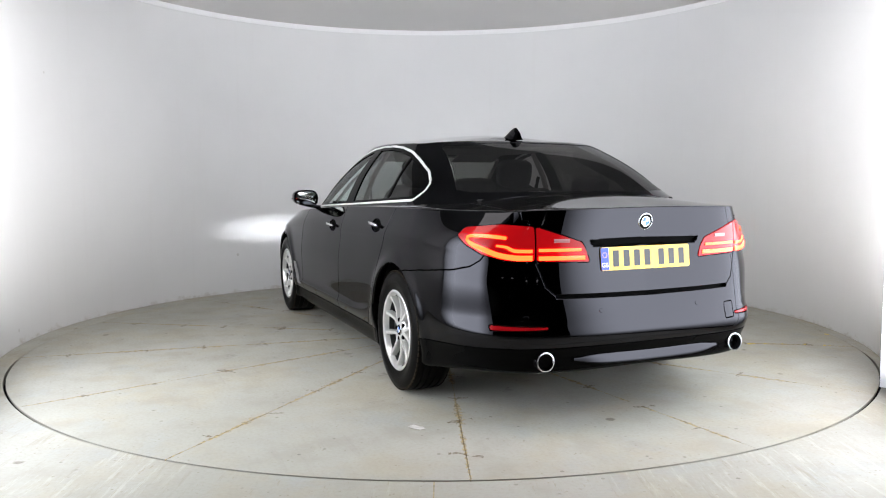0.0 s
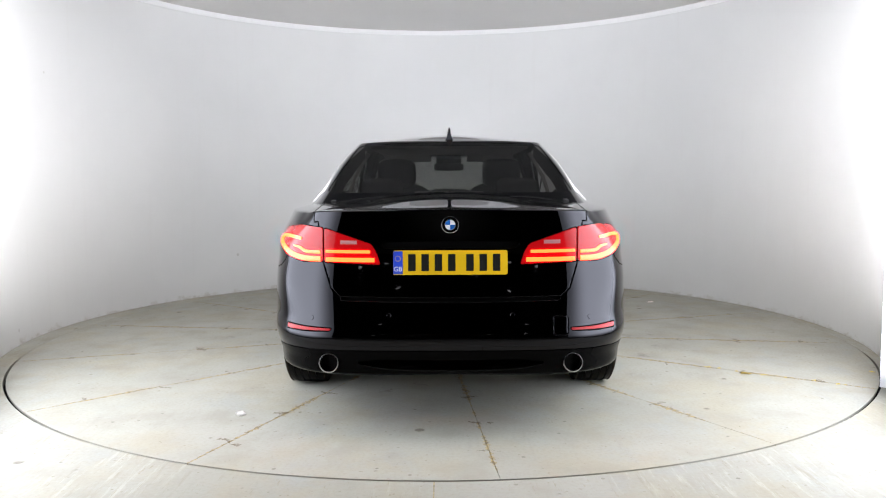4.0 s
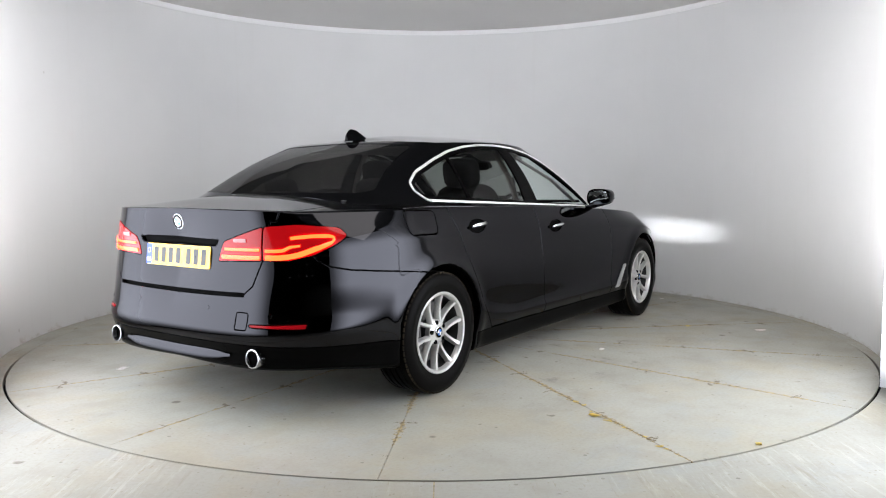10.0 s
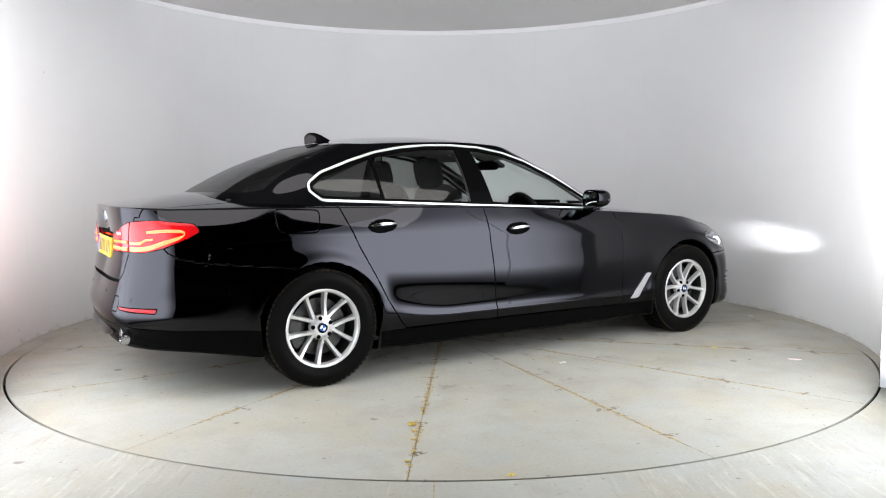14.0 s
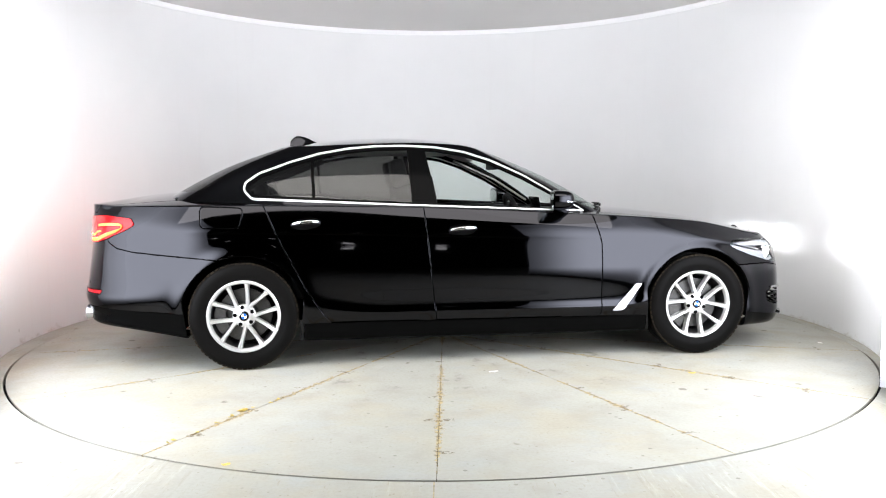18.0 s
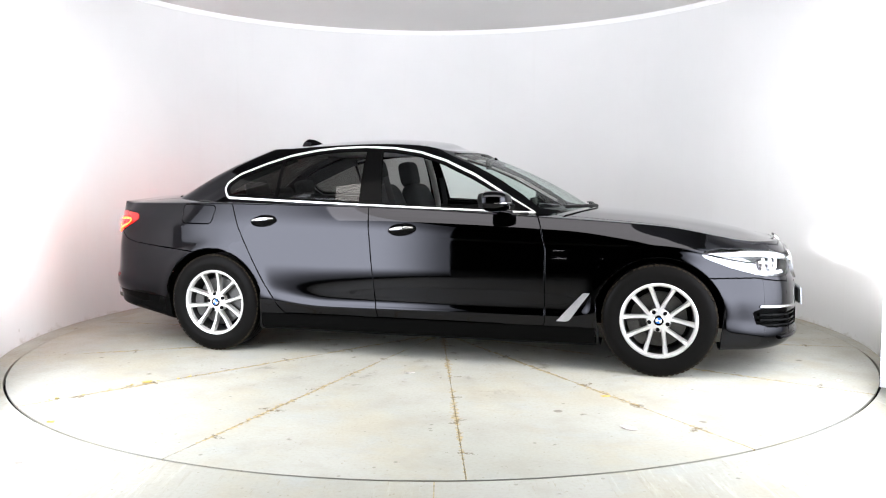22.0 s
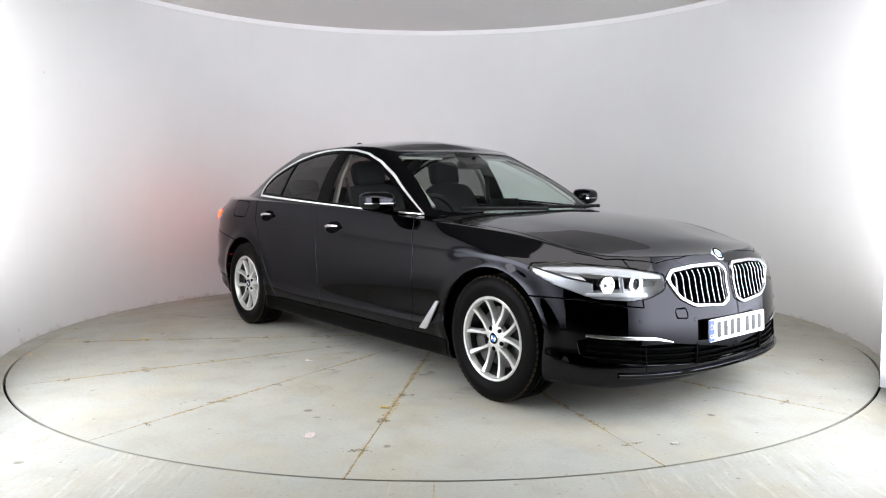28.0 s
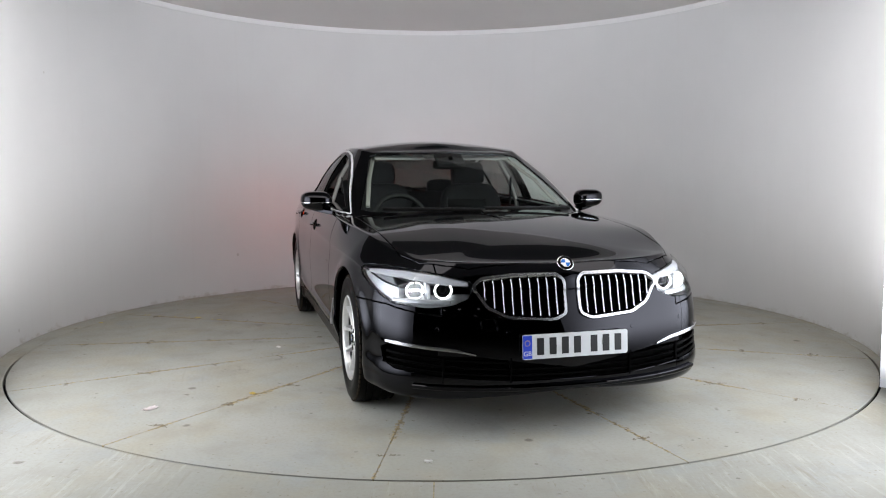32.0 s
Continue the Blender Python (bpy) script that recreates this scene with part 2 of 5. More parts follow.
# ---------------------------------------------------------------- the car's skin: lofts, cut into panels
class Skin:
    """Half of a skin (y >= 0) as a grid, cut by convex outlines into numbered panels."""

    def __init__(self, P):
        nu, nv, _ = P.shape
        P[..., 1] = np.maximum(P[..., 1], 0)
        du = np.gradient(P, axis=0)
        dv = np.gradient(P, axis=1)
        N = np.cross(du, dv)
        # at the middle line the skin is its own mirror
        flat = np.abs(P[..., 1]) < 1e-6
        N[flat, 1] = 0
        L = np.linalg.norm(N, axis=2, keepdims=True)
        N = N / np.maximum(L, 1e-12)
        mid = np.array([-0.4, 0, 0.55])
        if np.mean(np.sum(N * (P - mid), axis=2)) < 0:
            N = -N
            self.flip = True
        else:
            self.flip = False
        self.V = [tuple(p) for p in P.reshape(-1, 3)]
        self.N = [tuple(p) for p in N.reshape(-1, 3)]
        self.F, self.I = [], []
        for i in range(nu - 1):
            for j in range(nv - 1):
                a, b, c, d = i * nv + j, (i + 1) * nv + j, (i + 1) * nv + j + 1, i * nv + j + 1
                self.F.append((a, d, c, b) if self.flip else (a, b, c, d))
                self.I.append(0)

    def cut(self, outline, axes, pid, where=None, frm=None):
        """Faces within a convex outline (in two axes) get the number pid. where(centre): which faces may be cut."""
        ax, ay = "xyz".index(axes[0]), "xyz".index(axes[1])
        O = [tuple(p) for p in outline]
        area = sum(O[i][0] * O[(i + 1) % len(O)][1] - O[(i + 1) % len(O)][0] * O[i][1] for i in range(len(O)))
        if area < 0:
            O.reverse()
        x0, x1 = min(p[0] for p in O), max(p[0] for p in O)
        y0, y1 = min(p[1] for p in O), max(p[1] for p in O)
        V, N = self.V, self.N
        keep_f, keep_i, todo = [], [], []
        for f, i in zip(self.F, self.I):
            ok = frm is None or i in frm
            if ok:
                xs, ys = [V[v][ax] for v in f], [V[v][ay] for v in f]
                ok = max(xs) > x0 and min(xs) < x1 and max(ys) > y0 and min(ys) < y1
            if ok and where:
                n = len(f)
                ok = where(sum(V[v][0] for v in f) / n, sum(V[v][1] for v in f) / n, sum(V[v][2] for v in f) / n)
            if ok:
                todo.append((f, i))
            else:
                keep_f.append(f)
                keep_i.append(i)
        for k in range(len(O)):
            (ox, oy), (px, py) = O[k], O[(k + 1) % len(O)]
            ex, ey = px - ox, py - oy
            ln = math.hypot(ex, ey)
            if ln < 1e-9:
                continue
            nx, ny = -ey / ln, ex / ln
            cache, nxt = {}, []
            for f, i in todo:
                s = [(V[v][ax] - ox) * nx + (V[v][ay] - oy) * ny for v in f]
                s = [0.0 if abs(q) < 2e-5 else q for q in s]
                if min(s) >= 0:
                    nxt.append((f, i))
                    continue
                if max(s) <= 0:
                    keep_f.append(f)
                    keep_i.append(i)
                    continue
                inn, out = [], []
                n = len(f)
                for q in range(n):
                    a, b, sa, sb = f[q], f[(q + 1) % n], s[q], s[(q + 1) % n]
                    if sa >= 0:
                        inn.append(a)
                    if sa <= 0:
                        out.append(a)
                    if sa * sb < 0:
                        key = (a, b) if a < b else (b, a)
                        w = cache.get(key)
                        if w is None:
                            t = sa / (sa - sb)
                            V.append(tuple(V[a][c] + t * (V[b][c] - V[a][c]) for c in range(3)))
                            N.append(tuple(N[a][c] + t * (N[b][c] - N[a][c]) for c in range(3)))
                            w = len(V) - 1
                            cache[key] = w
                        inn.append(w)
                        out.append(w)
                if len(inn) > 2:
                    nxt.append((tuple(inn), i))
                if len(out) > 2:
                    keep_f.append(tuple(out))
                    keep_i.append(i)
            todo = nxt
        for f, i in todo:
            keep_f.append(f)
            keep_i.append(pid)
        self.F, self.I = keep_f, keep_i

    def panel(self, name, pids, side, mat, parent, label="", off=0.0, gap=0.002, rim=0.012, left_only=None):
        """A sheet-metal piece from the faces numbered pids. side: +1 left, -1 right, 0 both halves joined."""
        pids = pids if isinstance(pids, (set, tuple, list)) else (pids,)
        fs = [f for f, i in zip(self.F, self.I) if i in pids]
        index, V, N, F = {}, [], [], []

        def vert(v, s):
            c = self.V[v]
            key = (round(c[0] * 4e4), round(c[1] * s * 4e4), round(c[2] * 4e4))
            if key not in index:
                index[key] = len(V)
                p, n = self.V[v], self.N[v]
                V.append((p[0], p[1] * s, p[2]))
                N.append((n[0], n[1] * s, n[2]))
            return index[key]
        for s in ((1, -1) if side == 0 else (side,)):
            if s == 1 and left_only is not None:
                fs = [f for f, i in zip(self.F, self.I) if i in pids or i == left_only]
            elif left_only is not None:
                fs = [f for f, i in zip(self.F, self.I) if i in pids]
            for f in fs:
                g = [vert(v, s) for v in f]
                g = [v for q, v in enumerate(g) if v != g[q - 1]]
                if len(g) > 2:
                    F.append(tuple(g if s > 0 else reversed(g)))
        if not V:
            print("empty panel", name, pids)
            return None
        V, N = np.array(V), np.array(N)
        N /= np.maximum(np.linalg.norm(N, axis=1, keepdims=True), 1e-9)
        # corners that lie on a neighbour's edge are taken into that edge
        seen = {(f[q - 1], f[q]) for f in F for q in range(len(f))}
        loose = {e for e in seen if (e[1], e[0]) not in seen}
        ends = np.array(sorted({v for e in loose for v in e}))
        for i, f in enumerate(F):
            if not any((f[q - 1], f[q]) in loose for q in range(len(f))):
                continue
            g = []
            for q in range(len(f)):
                a, b = f[q - 1], f[q]
                if (a, b) in loose:
                    d = V[b] - V[a]
                    w = V[ends] - V[a]
                    k = w @ d / max(d @ d, 1e-18)
                    far = np.linalg.norm(w - k[:, None] * d, axis=1)
                    on = (k > 1e-4) & (k < 1 - 1e-4) & (far < 6e-5)
                    g += [int(v) for _, v in sorted(zip(k[on].tolist(), ends[on].tolist())) if v not in f and v not in g]
                g.append(b)
            F[i] = tuple(g)
        once = {}
        for f in F:
            once.setdefault(frozenset(f), f)
        F = list(once.values())
        seen = {(f[q - 1], f[q]) for f in F for q in range(len(f))}
        edge = [(a, b) for (a, b) in seen if (b, a) not in seen]
        move = np.zeros_like(V)
        for a, b in edge:
            t = V[b] - V[a]
            n = np.cross(N[a] + N[b], t)
            ln = np.linalg.norm(n)
            if ln > 1e-9:
                move[a] += n / ln * np.linalg.norm(t)
                move[b] += n / ln * np.linalg.norm(t)
        ln = np.linalg.norm(move, axis=1, keepdims=True)
        move = np.where(ln > 1e-9, move / np.maximum(ln, 1e-9), 0)
        roll = 0.003 if mat is PAINT else 0.0
        lip = V + move * gap + N * (off - 0.6 * roll)
        V = V + move * (gap + roll) + N * off
        nb = {}
        V2, N2, F2 = [], [], list(F)
        for a, b in edge:
            for v in (a, b):
                if v not in nb:
                    nb[v] = len(V) + len(V2)
                    V2 += [lip[v], lip[v] - N[v] * rim]
                    out = -move[v] * 0.8 + N[v] * 0.45
                    N2 += [out, -move[v]]
            F2.append((nb[a], nb[a] + 1, nb[b] + 1, nb[b]))
            if roll:
                F2.append((a, nb[a], nb[b], b))
        if V2:
            V, N = np.vstack([V, V2]), np.vstack([N, N2])
        N /= np.maximum(np.linalg.norm(N, axis=1, keepdims=True), 1e-9)
        me = bpy.data.meshes.new(name)
        me.from_pydata(V.tolist(), [], F2)
        me.validate()
        me.polygons.foreach_set("use_smooth", [True] * len(me.polygons))
        me.update()
        me.normals_split_custom_set_from_vertices(N.tolist())
        me.materials.append(mat)
        ob = new(name, me)
        ob.parent = parent
        if label:
            ob["label"] = label
        return ob

    def halves(self, name, pid, left_only, mat, parent):
        """A panel over both halves; the patch left_only stays part of it on the left alone."""
        return self.panel(name, pid, 0, mat, parent, left_only=left_only)


def rounded(points, r=0.02, n=4):
    """A convex outline with rounded corners."""
    out, m = [], len(points)
    for i in range(m):
        p0, p, p1 = Vector(points[i - 1]), Vector(points[i]), Vector(points[(i + 1) % m])
        a, b = (p0 - p), (p1 - p)
        k = min(r, a.length * 0.45, b.length * 0.45)
        A, B = p + a.normalized() * k, p + b.normalized() * k
        for j in range(n + 1):
            t = j / n
            out.append(tuple(A * (1 - t) ** 2 + p * 2 * t * (1 - t) + B * t**2))
    return out


def shrink(points, d):
    """A convex outline moved inwards by d."""
    O = [Vector(p) for p in points]
    area = sum(O[i].x * O[(i + 1) % len(O)].y - O[(i + 1) % len(O)].x * O[i].y for i in range(len(O)))
    s = 1 if area > 0 else -1
    O = [p for i, p in enumerate(O) if (p - O[i - 1]).length > 1e-6]
    out = []
    n = len(O)
    for i in range(n):
        e0, e1 = (O[i] - O[i - 1]).normalized(), (O[(i + 1) % n] - O[i]).normalized()
        n0, n1 = Vector((-e0.y, e0.x)) * s, Vector((-e1.y, e1.x)) * s
        b = n0 + n1
        out.append(tuple(O[i] + b * (d / max(0.3, 1 + n0.dot(n1)))))
    return out


# lower body: plan outline of the widest level, then a profile of (inset, height) rows at eight stations round it
OUTLINE = [(-2.566, 0), (-2.549, 0.40), (-2.478, 0.655), (-2.318, 0.810), (-2.06, 0.893), (-1.65, 0.931), (-0.6, 0.927), (0.2, 0.929),
           (0.9, 0.93), (1.5, 0.925), (1.86, 0.892), (2.085, 0.810), (2.228, 0.632), (2.315, 0.36), (2.347, 0)]
PROFILE = {
    0: [(0.30, 0.275), (0.07, 0.282), (0.03, 0.355), (-0.004, 0.45), (0.016, 0.535), (0.064, 0.69), (0.089, 0.82), (0.080, 0.95), (0.064, 1.042)],
    2: [(0.25, 0.272), (0.06, 0.280), (0.03, 0.355), (-0.004, 0.45), (0.015, 0.535), (0.040, 0.69), (0.060, 0.81), (0.069, 0.94), (0.082, 1.035)],
    3: [(0.25, 0.262), (0.06, 0.272), (0.03, 0.35), (-0.003, 0.45), (0.010, 0.54), (0.011, 0.70), (0.026, 0.80), (0.057, 0.92), (0.125, 1.025)],
    5: [(0.25, 0.19), (0.05, 0.19), (0.02, 0.28), (0.004, 0.42), (-0.004, 0.58), (0.003, 0.70), (0.016, 0.83), (0.037, 0.93), (0.075, 1.025)],
    6: [(0.25, 0.165), (0.06, 0.165), (0.024, 0.272), (-0.002, 0.338), (0.0075, 0.395), (0.000, 0.61), (0.015, 0.80), (0.034, 0.92), (0.066, 1.01)],
    8: [(0.25, 0.165), (0.06, 0.165), (0.024, 0.272), (-0.002, 0.338), (0.0075, 0.395), (0.000, 0.60), (0.014, 0.76), (0.033, 0.865), (0.07, 0.94)],
    9: [(0.25, 0.17), (0.05, 0.18), (0.02, 0.28), (0.002, 0.42), (-0.006, 0.56), (0.0, 0.67), (0.02, 0.755), (0.055, 0.83), (0.12, 0.895)],
    11: [(0.25, 0.165), (0.05, 0.172), (0.0, 0.25), (0.008, 0.35), (0.010, 0.46), (0.022, 0.565), (0.05, 0.66), (0.105, 0.735), (0.185, 0.80)],
    14: [(0.28, 0.192), (0.06, 0.198), (0.016, 0.245), (0.0, 0.35), (0.004, 0.46), (0.02, 0.55), (0.045, 0.65), (0.065, 0.73), (0.11, 0.785)],
}


def sym_spline(ctrl):
    at, k = spline([(ctrl[1][0], -ctrl[1][1])] + ctrl + [(ctrl[-2][0], -ctrl[-2][1])], 0)
    k0 = k[1]
    return (lambda s: at(np.asarray(s) + k0)), k[1:-1] - k0


def lower_body():
    at, k = sym_spline(OUTLINE)
    s = np.linspace(0, k[-1], 300)
    B = at(s)
    B[0, 1] = B[-1, 1] = 0
    xs = smooth_curve([(-2.566, -2.1), (-2.3, -2.0), (-1.7, -1.66), (-1.3, -1.3), (1.2, 1.2), (1.6, 1.56), (2.05, 1.85), (2.347, 1.95)])(B[:, 0])
    C = np.stack([xs, np.zeros_like(xs)], 1)
    D = C - B
    L = np.linalg.norm(D, axis=1, keepdims=True)
    D /= L
    keys = sorted(PROFILE)
    rows = []
    for r in range(9):
        dd = smooth_curve([(k[q], PROFILE[q][r][0]) for q in keys])(s)
        zz = smooth_curve([(k[q], PROFILE[q][r][1]) for q in keys])(s)
        rows.append(np.stack([dd, zz], 1))
    # a tight turn at the shoulder crease
    d7, d6 = rows[7] - rows[6], rows[6]
    rows.insert(7, np.stack([d6[:, 0] + 0.10 * d7[:, 0], d6[:, 1] + 0.42 * d7[:, 1]], 1))
    rows = np.array(rows)                       # 10 x n x 2
    # dense in v by Catmull-Rom
    sub = 9
    prof = []
    for r in range(9):
        p0, p1, p2, p3 = rows[max(r - 1, 0)], rows[r], rows[r + 1], rows[min(r + 2, 9)]
        for q in range(sub):
            t = q / sub
            prof.append(0.5 * (2 * p1 + (p2 - p0) * t + (2 * p0 - 5 * p1 + 4 * p2 - p3) * t * t + (3 * p1 - p0 - 3 * p2 + p3) * t**3))
    prof.append(rows[9])
    prof = np.array(prof)
    hood = smooth_curve([(-2.6, 1.035), (-2.54, 1.052), (-2.3, 1.078), (-1.95, 1.108), (-1.5, 1.13), (-0.3, 1.08), (0.8, 1.0), (1.0, 0.985), (1.25, 0.962),
                         (1.68, 0.905), (2.0, 0.845), (2.15, 0.808), (2.25, 0.775)])
    P = []
    for d, z in zip(prof[..., 0], prof[..., 1]):
        xy = B + D * d[:, None]
        P.append(np.concatenate([xy, z[:, None]], 1))
    edge = P[-1]
    top = 26
    for q in range(1, top + 1):
        t = q / top
        xy = edge[:, :2] * (1 - t) + C * t
        g = 1 - (1 - t) ** 2.1
        z = edge[:, 2] * (1 - g) + hood(xy[:, 0]) * g
        # two soft ridges that run back from the grille over the bonnet
        y_r = 0.30 + 0.30 * np.clip((2.2 - xy[:, 0]) / 1.3, 0, 1)
        fade = np.clip((xy[:, 0] - 0.9) / 0.3, 0, 1) * np.clip((2.25 - xy[:, 0]) / 0.25, 0, 1)
        z = z + 0.005 * fade / (1 + np.exp((np.abs(xy[:, 1]) - y_r) / 0.045)) - 0.0025 * fade
        P.append(np.concatenate([xy, z[:, None]], 1))
    G = np.stack(P, 1)
    # lips that swell round the wheel arches
    for cx in (1.4875, -1.4875):
        r = np.hypot(G[..., 0] - cx, G[..., 2] - 0.335)
        G[..., 1] += np.where((G[..., 1] > 0.6) & (G[..., 2] > 0.15), 0.013 * np.exp(-((r - 0.385) / 0.05) ** 2), 0)
    G[0, :, 1] = G[-1, :, 1] = 0
    G[:, -1, 1] = 0
    return G


CABIN_BASE = [(-2.00, 0), (-1.975, 0.38), (-1.90, 0.65), (-1.69, 0.752), (-1.30, 0.815), (-0.5, 0.858), (0.3, 0.852), (0.70, 0.81), (0.87, 0.68), (0.98, 0.36), (1.02, 0)]
CABIN_ROOF = [(-1.25, 0), (-1.238, 0.32), (-1.20, 0.525), (-1.07, 0.572), (-0.78, 0.596), (-0.40, 0.605), (-0.10, 0.595), (0.02, 0.57), (0.10, 0.49), (0.145, 0.27), (0.16, 0)]
BELT = [1.098, 1.088, 1.045, 1.008, 1.01, 1.0, 0.965, 0.94, 0.955, 0.968, 0.972]
EAVES = [1.417, 1.414, 1.406, 1.404, 1.415, 1.424, 1.412, 1.394, 1.377, 1.381, 1.388]
FLARE = [0.0, 0.01, 0.03, 0.05, 0.03, 0.0, 0.0, 0.0, 0.0, 0.0, 0.0]
BULGE = [0.035, 0.035, 0.03, 0.022, 0.022, 0.025, 0.025, 0.025, 0.02, 0.03, 0.035]


def cabin():
    at, k = sym_spline(CABIN_BASE)
    ar, kr = sym_spline(CABIN_ROOF)
    n = len(k)
    u = np.linspace(0, n - 1, 260)
    s = smooth_curve(list(zip(range(n), k)))(u)
    sr = smooth_curve(list(zip(range(n), kr)))(u)
    A, R = at(s), ar(sr)
    A[0, 1] = A[-1, 1] = R[0, 1] = R[-1, 1] = 0
    zb, zr, fl, bu = [smooth_curve(list(zip(range(n), q)))(u)[:, None] for q in (BELT, EAVES, FLARE, BULGE)]
    T = np.gradient(A, axis=0)
    O = np.stack([-T[:, 1], T[:, 0]], 1)
    O /= np.linalg.norm(O, axis=1, keepdims=True)
    if O[0, 0] > 0:
        O = -O
    rows = []
    m = 52
    for j in range(m + 1):
        v = j / m
        e = v
        xy = A * (1 - e) + R * e + O * (bu * math.sin(math.pi * v) * 1.0 + fl * max(0, 1 - v / 0.35) ** 2)
        z = zb * (1 - v) + zr * v + bu * 0.55 * math.sin(math.pi * v)
        rows.append(np.concatenate([xy, z], 1))
    roof = smooth_curve([(-1.25, 1.417), (-1.05, 1.452), (-0.8, 1.477), (-0.5, 1.487), (-0.2, 1.474), (0.0, 1.445), (0.16, 1.388)])
    C = np.stack([-0.5 + (R[:, 0] + 0.5) * 0.72, np.zeros(len(R))], 1)
    top = 22
    for q in range(1, top + 1):
        t = q / top
        xy = R * (1 - t) + C * t
        g = 1 - (1 - t) ** 1.7
        z = zr * (1 - g) + roof(xy[:, 0])[:, None] * g
        rows.append(np.concatenate([xy, z], 1))
    G = np.stack(rows, 1)
    G[0, :, 1] = G[-1, :, 1] = 0
    G[:, -1, 1] = 0
    return G


ARCH_R = 0.382
WHEELS = [(1.4875, 0.805), (-1.4875, 0.815)]


def arch(cx, r):
    return [(cx + r * math.cos(a), 0.335 + r * math.sin(a)) for a in np.linspace(-0.15 * math.pi, 1.15 * math.pi, 40)] + [(cx - r * 0.8, -0.2), (cx + r * 0.8, -0.2)]


car = tagged(new("car"), "black glossy four-door saloon with silver alloy wheels, lamps lit", "car")

body = Skin(lower_body())
side = lambda x, y, z: y > 0.55
front = lambda x, y, z: x > 1.6
rear = lambda x, y, z: x < -1.9
for cx in (1.4875, -1.4875):
    body.cut(arch(cx, ARCH_R), "xz", 99, side)
LAMP_F = [(0.460, 0.714), (0.474, 0.642), (0.56, 0.607), (0.66, 0.596), (0.79, 0.608), (0.852, 0.657), (0.882, 0.715), (0.876, 0.758), (0.80, 0.768), (0.62, 0.750)]
KIDNEY = [(0.028, 0.715), (0.06, 0.742), (0.26, 0.742), (0.415, 0.728), (0.468, 0.692), (0.40, 0.592), (0.31, 0.548), (0.09, 0.532), (0.030, 0.560)]
KIDNEY_IN = rounded(shrink(KIDNEY, 0.012), 0.015, 3)
KIDNEY = rounded(KIDNEY, 0.02, 3)
body.cut(KIDNEY, "yz", 20, front)
body.cut(KIDNEY_IN, "yz", 21, front, (20,))
body.cut(rounded(LAMP_F, 0.02, 3), "yz", 22, front, (0,))
body.cut([(0.775, 0.5), (0.775, 0.9), (1.0, 0.9), (1.0, 0.5)], "yz", 46, front, (22,))
HOOD = [(0.97, -0.1), (0.85, 0.70), (0.86, 0.765), (1.2, 0.757), (1.6, 0.738), (1.9, 0.715), (2.04, 0.655), (2.12, 0.565), (2.185, 0.46), (2.21, 0.30), (2.214, -0.1)]
body.cut(HOOD, "xy", 1, lambda x, y, z: x > 0.6 and z > 0.735, (0,))
# front bumper with its low grille
GRILLE_C = [(-0.1, 0.368), (0.44, 0.376), (0.62, 0.402), (0.62, 0.292), (0.30, 0.268), (-0.1, 0.262)]
GRILLE_S = [(0.62, 0.402), (0.80, 0.427), (0.838, 0.40), (0.832, 0.335), (0.79, 0.310), (0.62, 0.292)]
BUMP_F = [(1.70, 0.655), (1.95, 0.60), (2.6, 0.80), (2.6, 0.0), (1.70, 0.0)]
body.cut([(1.72, 0.66), (1.90, 0.625), (2.08, 0.60), (2.10, 0.82), (2.6, 0.82), (2.6, 0.0), (1.72, 0.0)][:3] + [(2.6, 0.60), (2.6, 0.0), (1.72, 0.0)], "xz", 3, None, (0,))
body.cut([(-0.1, 0.9), (0.6, 0.9), (0.6, 0.5), (-0.1, 0.5)], "yz", 3, lambda x, y, z: x > 2.0, (0,))
body.cut(GRILLE_C, "yz", 23, front, (3,))
body.cut(GRILLE_S, "yz", 23, front, (3,))
# boot lid, rear lamps, rear bumper
LAMP_R_OUT = [(0.585, 0.960), (0.585, 0.800), (0.70, 0.800), (0.785, 0.826), (0.824, 0.868), (0.834, 0.908), (0.80, 0.950), (0.70, 0.968)]
LAMP_R_IN = [(0.579, 0.958), (0.579, 0.800), (0.318, 0.790), (0.335, 0.845), (0.36, 0.885)]
rl = lambda x, y, z: x < -2.05
body.cut(rounded(LAMP_R_OUT, 0.015, 3), "yz", 24, rl)
body.cut(rounded(LAMP_R_IN, 0.012, 3), "yz", 25, rl)
body.cut([(-0.1, 0.632), (0.50, 0.640), (0.545, 0.68), (0.585, 0.80), (0.62, 1.06), (-0.1, 1.2)], "yz", 2, lambda x, y, z: x < -2.40, (0,))
body.cut([(-2.55, -0.1), (-2.55, 0.615), (-2.3, 0.645), (-1.9, 0.66), (-1.9, -0.1)], "xy", 2, lambda x, y, z: x > -2.7 and z > 0.985, (0,))
SEAM_LINE = [(-2.9, 0.85), (-2.335, 0.85), (-2.30, 0.80), (-2.25, 0.768), (-2.15, 0.746), (-1.95, 0.724), (-1.64, 0.692)]
for (xa, za), (xb, zb) in zip(SEAM_LINE, SEAM_LINE[1:]):
    body.cut([(xa, 0.0), (xa, za), (xb, zb), (xb, 0.0)], "xz", 4, None, (0,))
body.cut([(-2.9, 0.0), (-2.9, 0.425), (-2.3, 0.425), (-1.9, 0.365), (-1.64, 0.35), (-1.64, 0.0)], "xz", 26, None, (4,))
body.cut(rounded([(0.545, 0.502), (0.775, 0.506), (0.775, 0.482), (0.555, 0.490)], 0.006, 2), "yz", 27, rl, (4,))
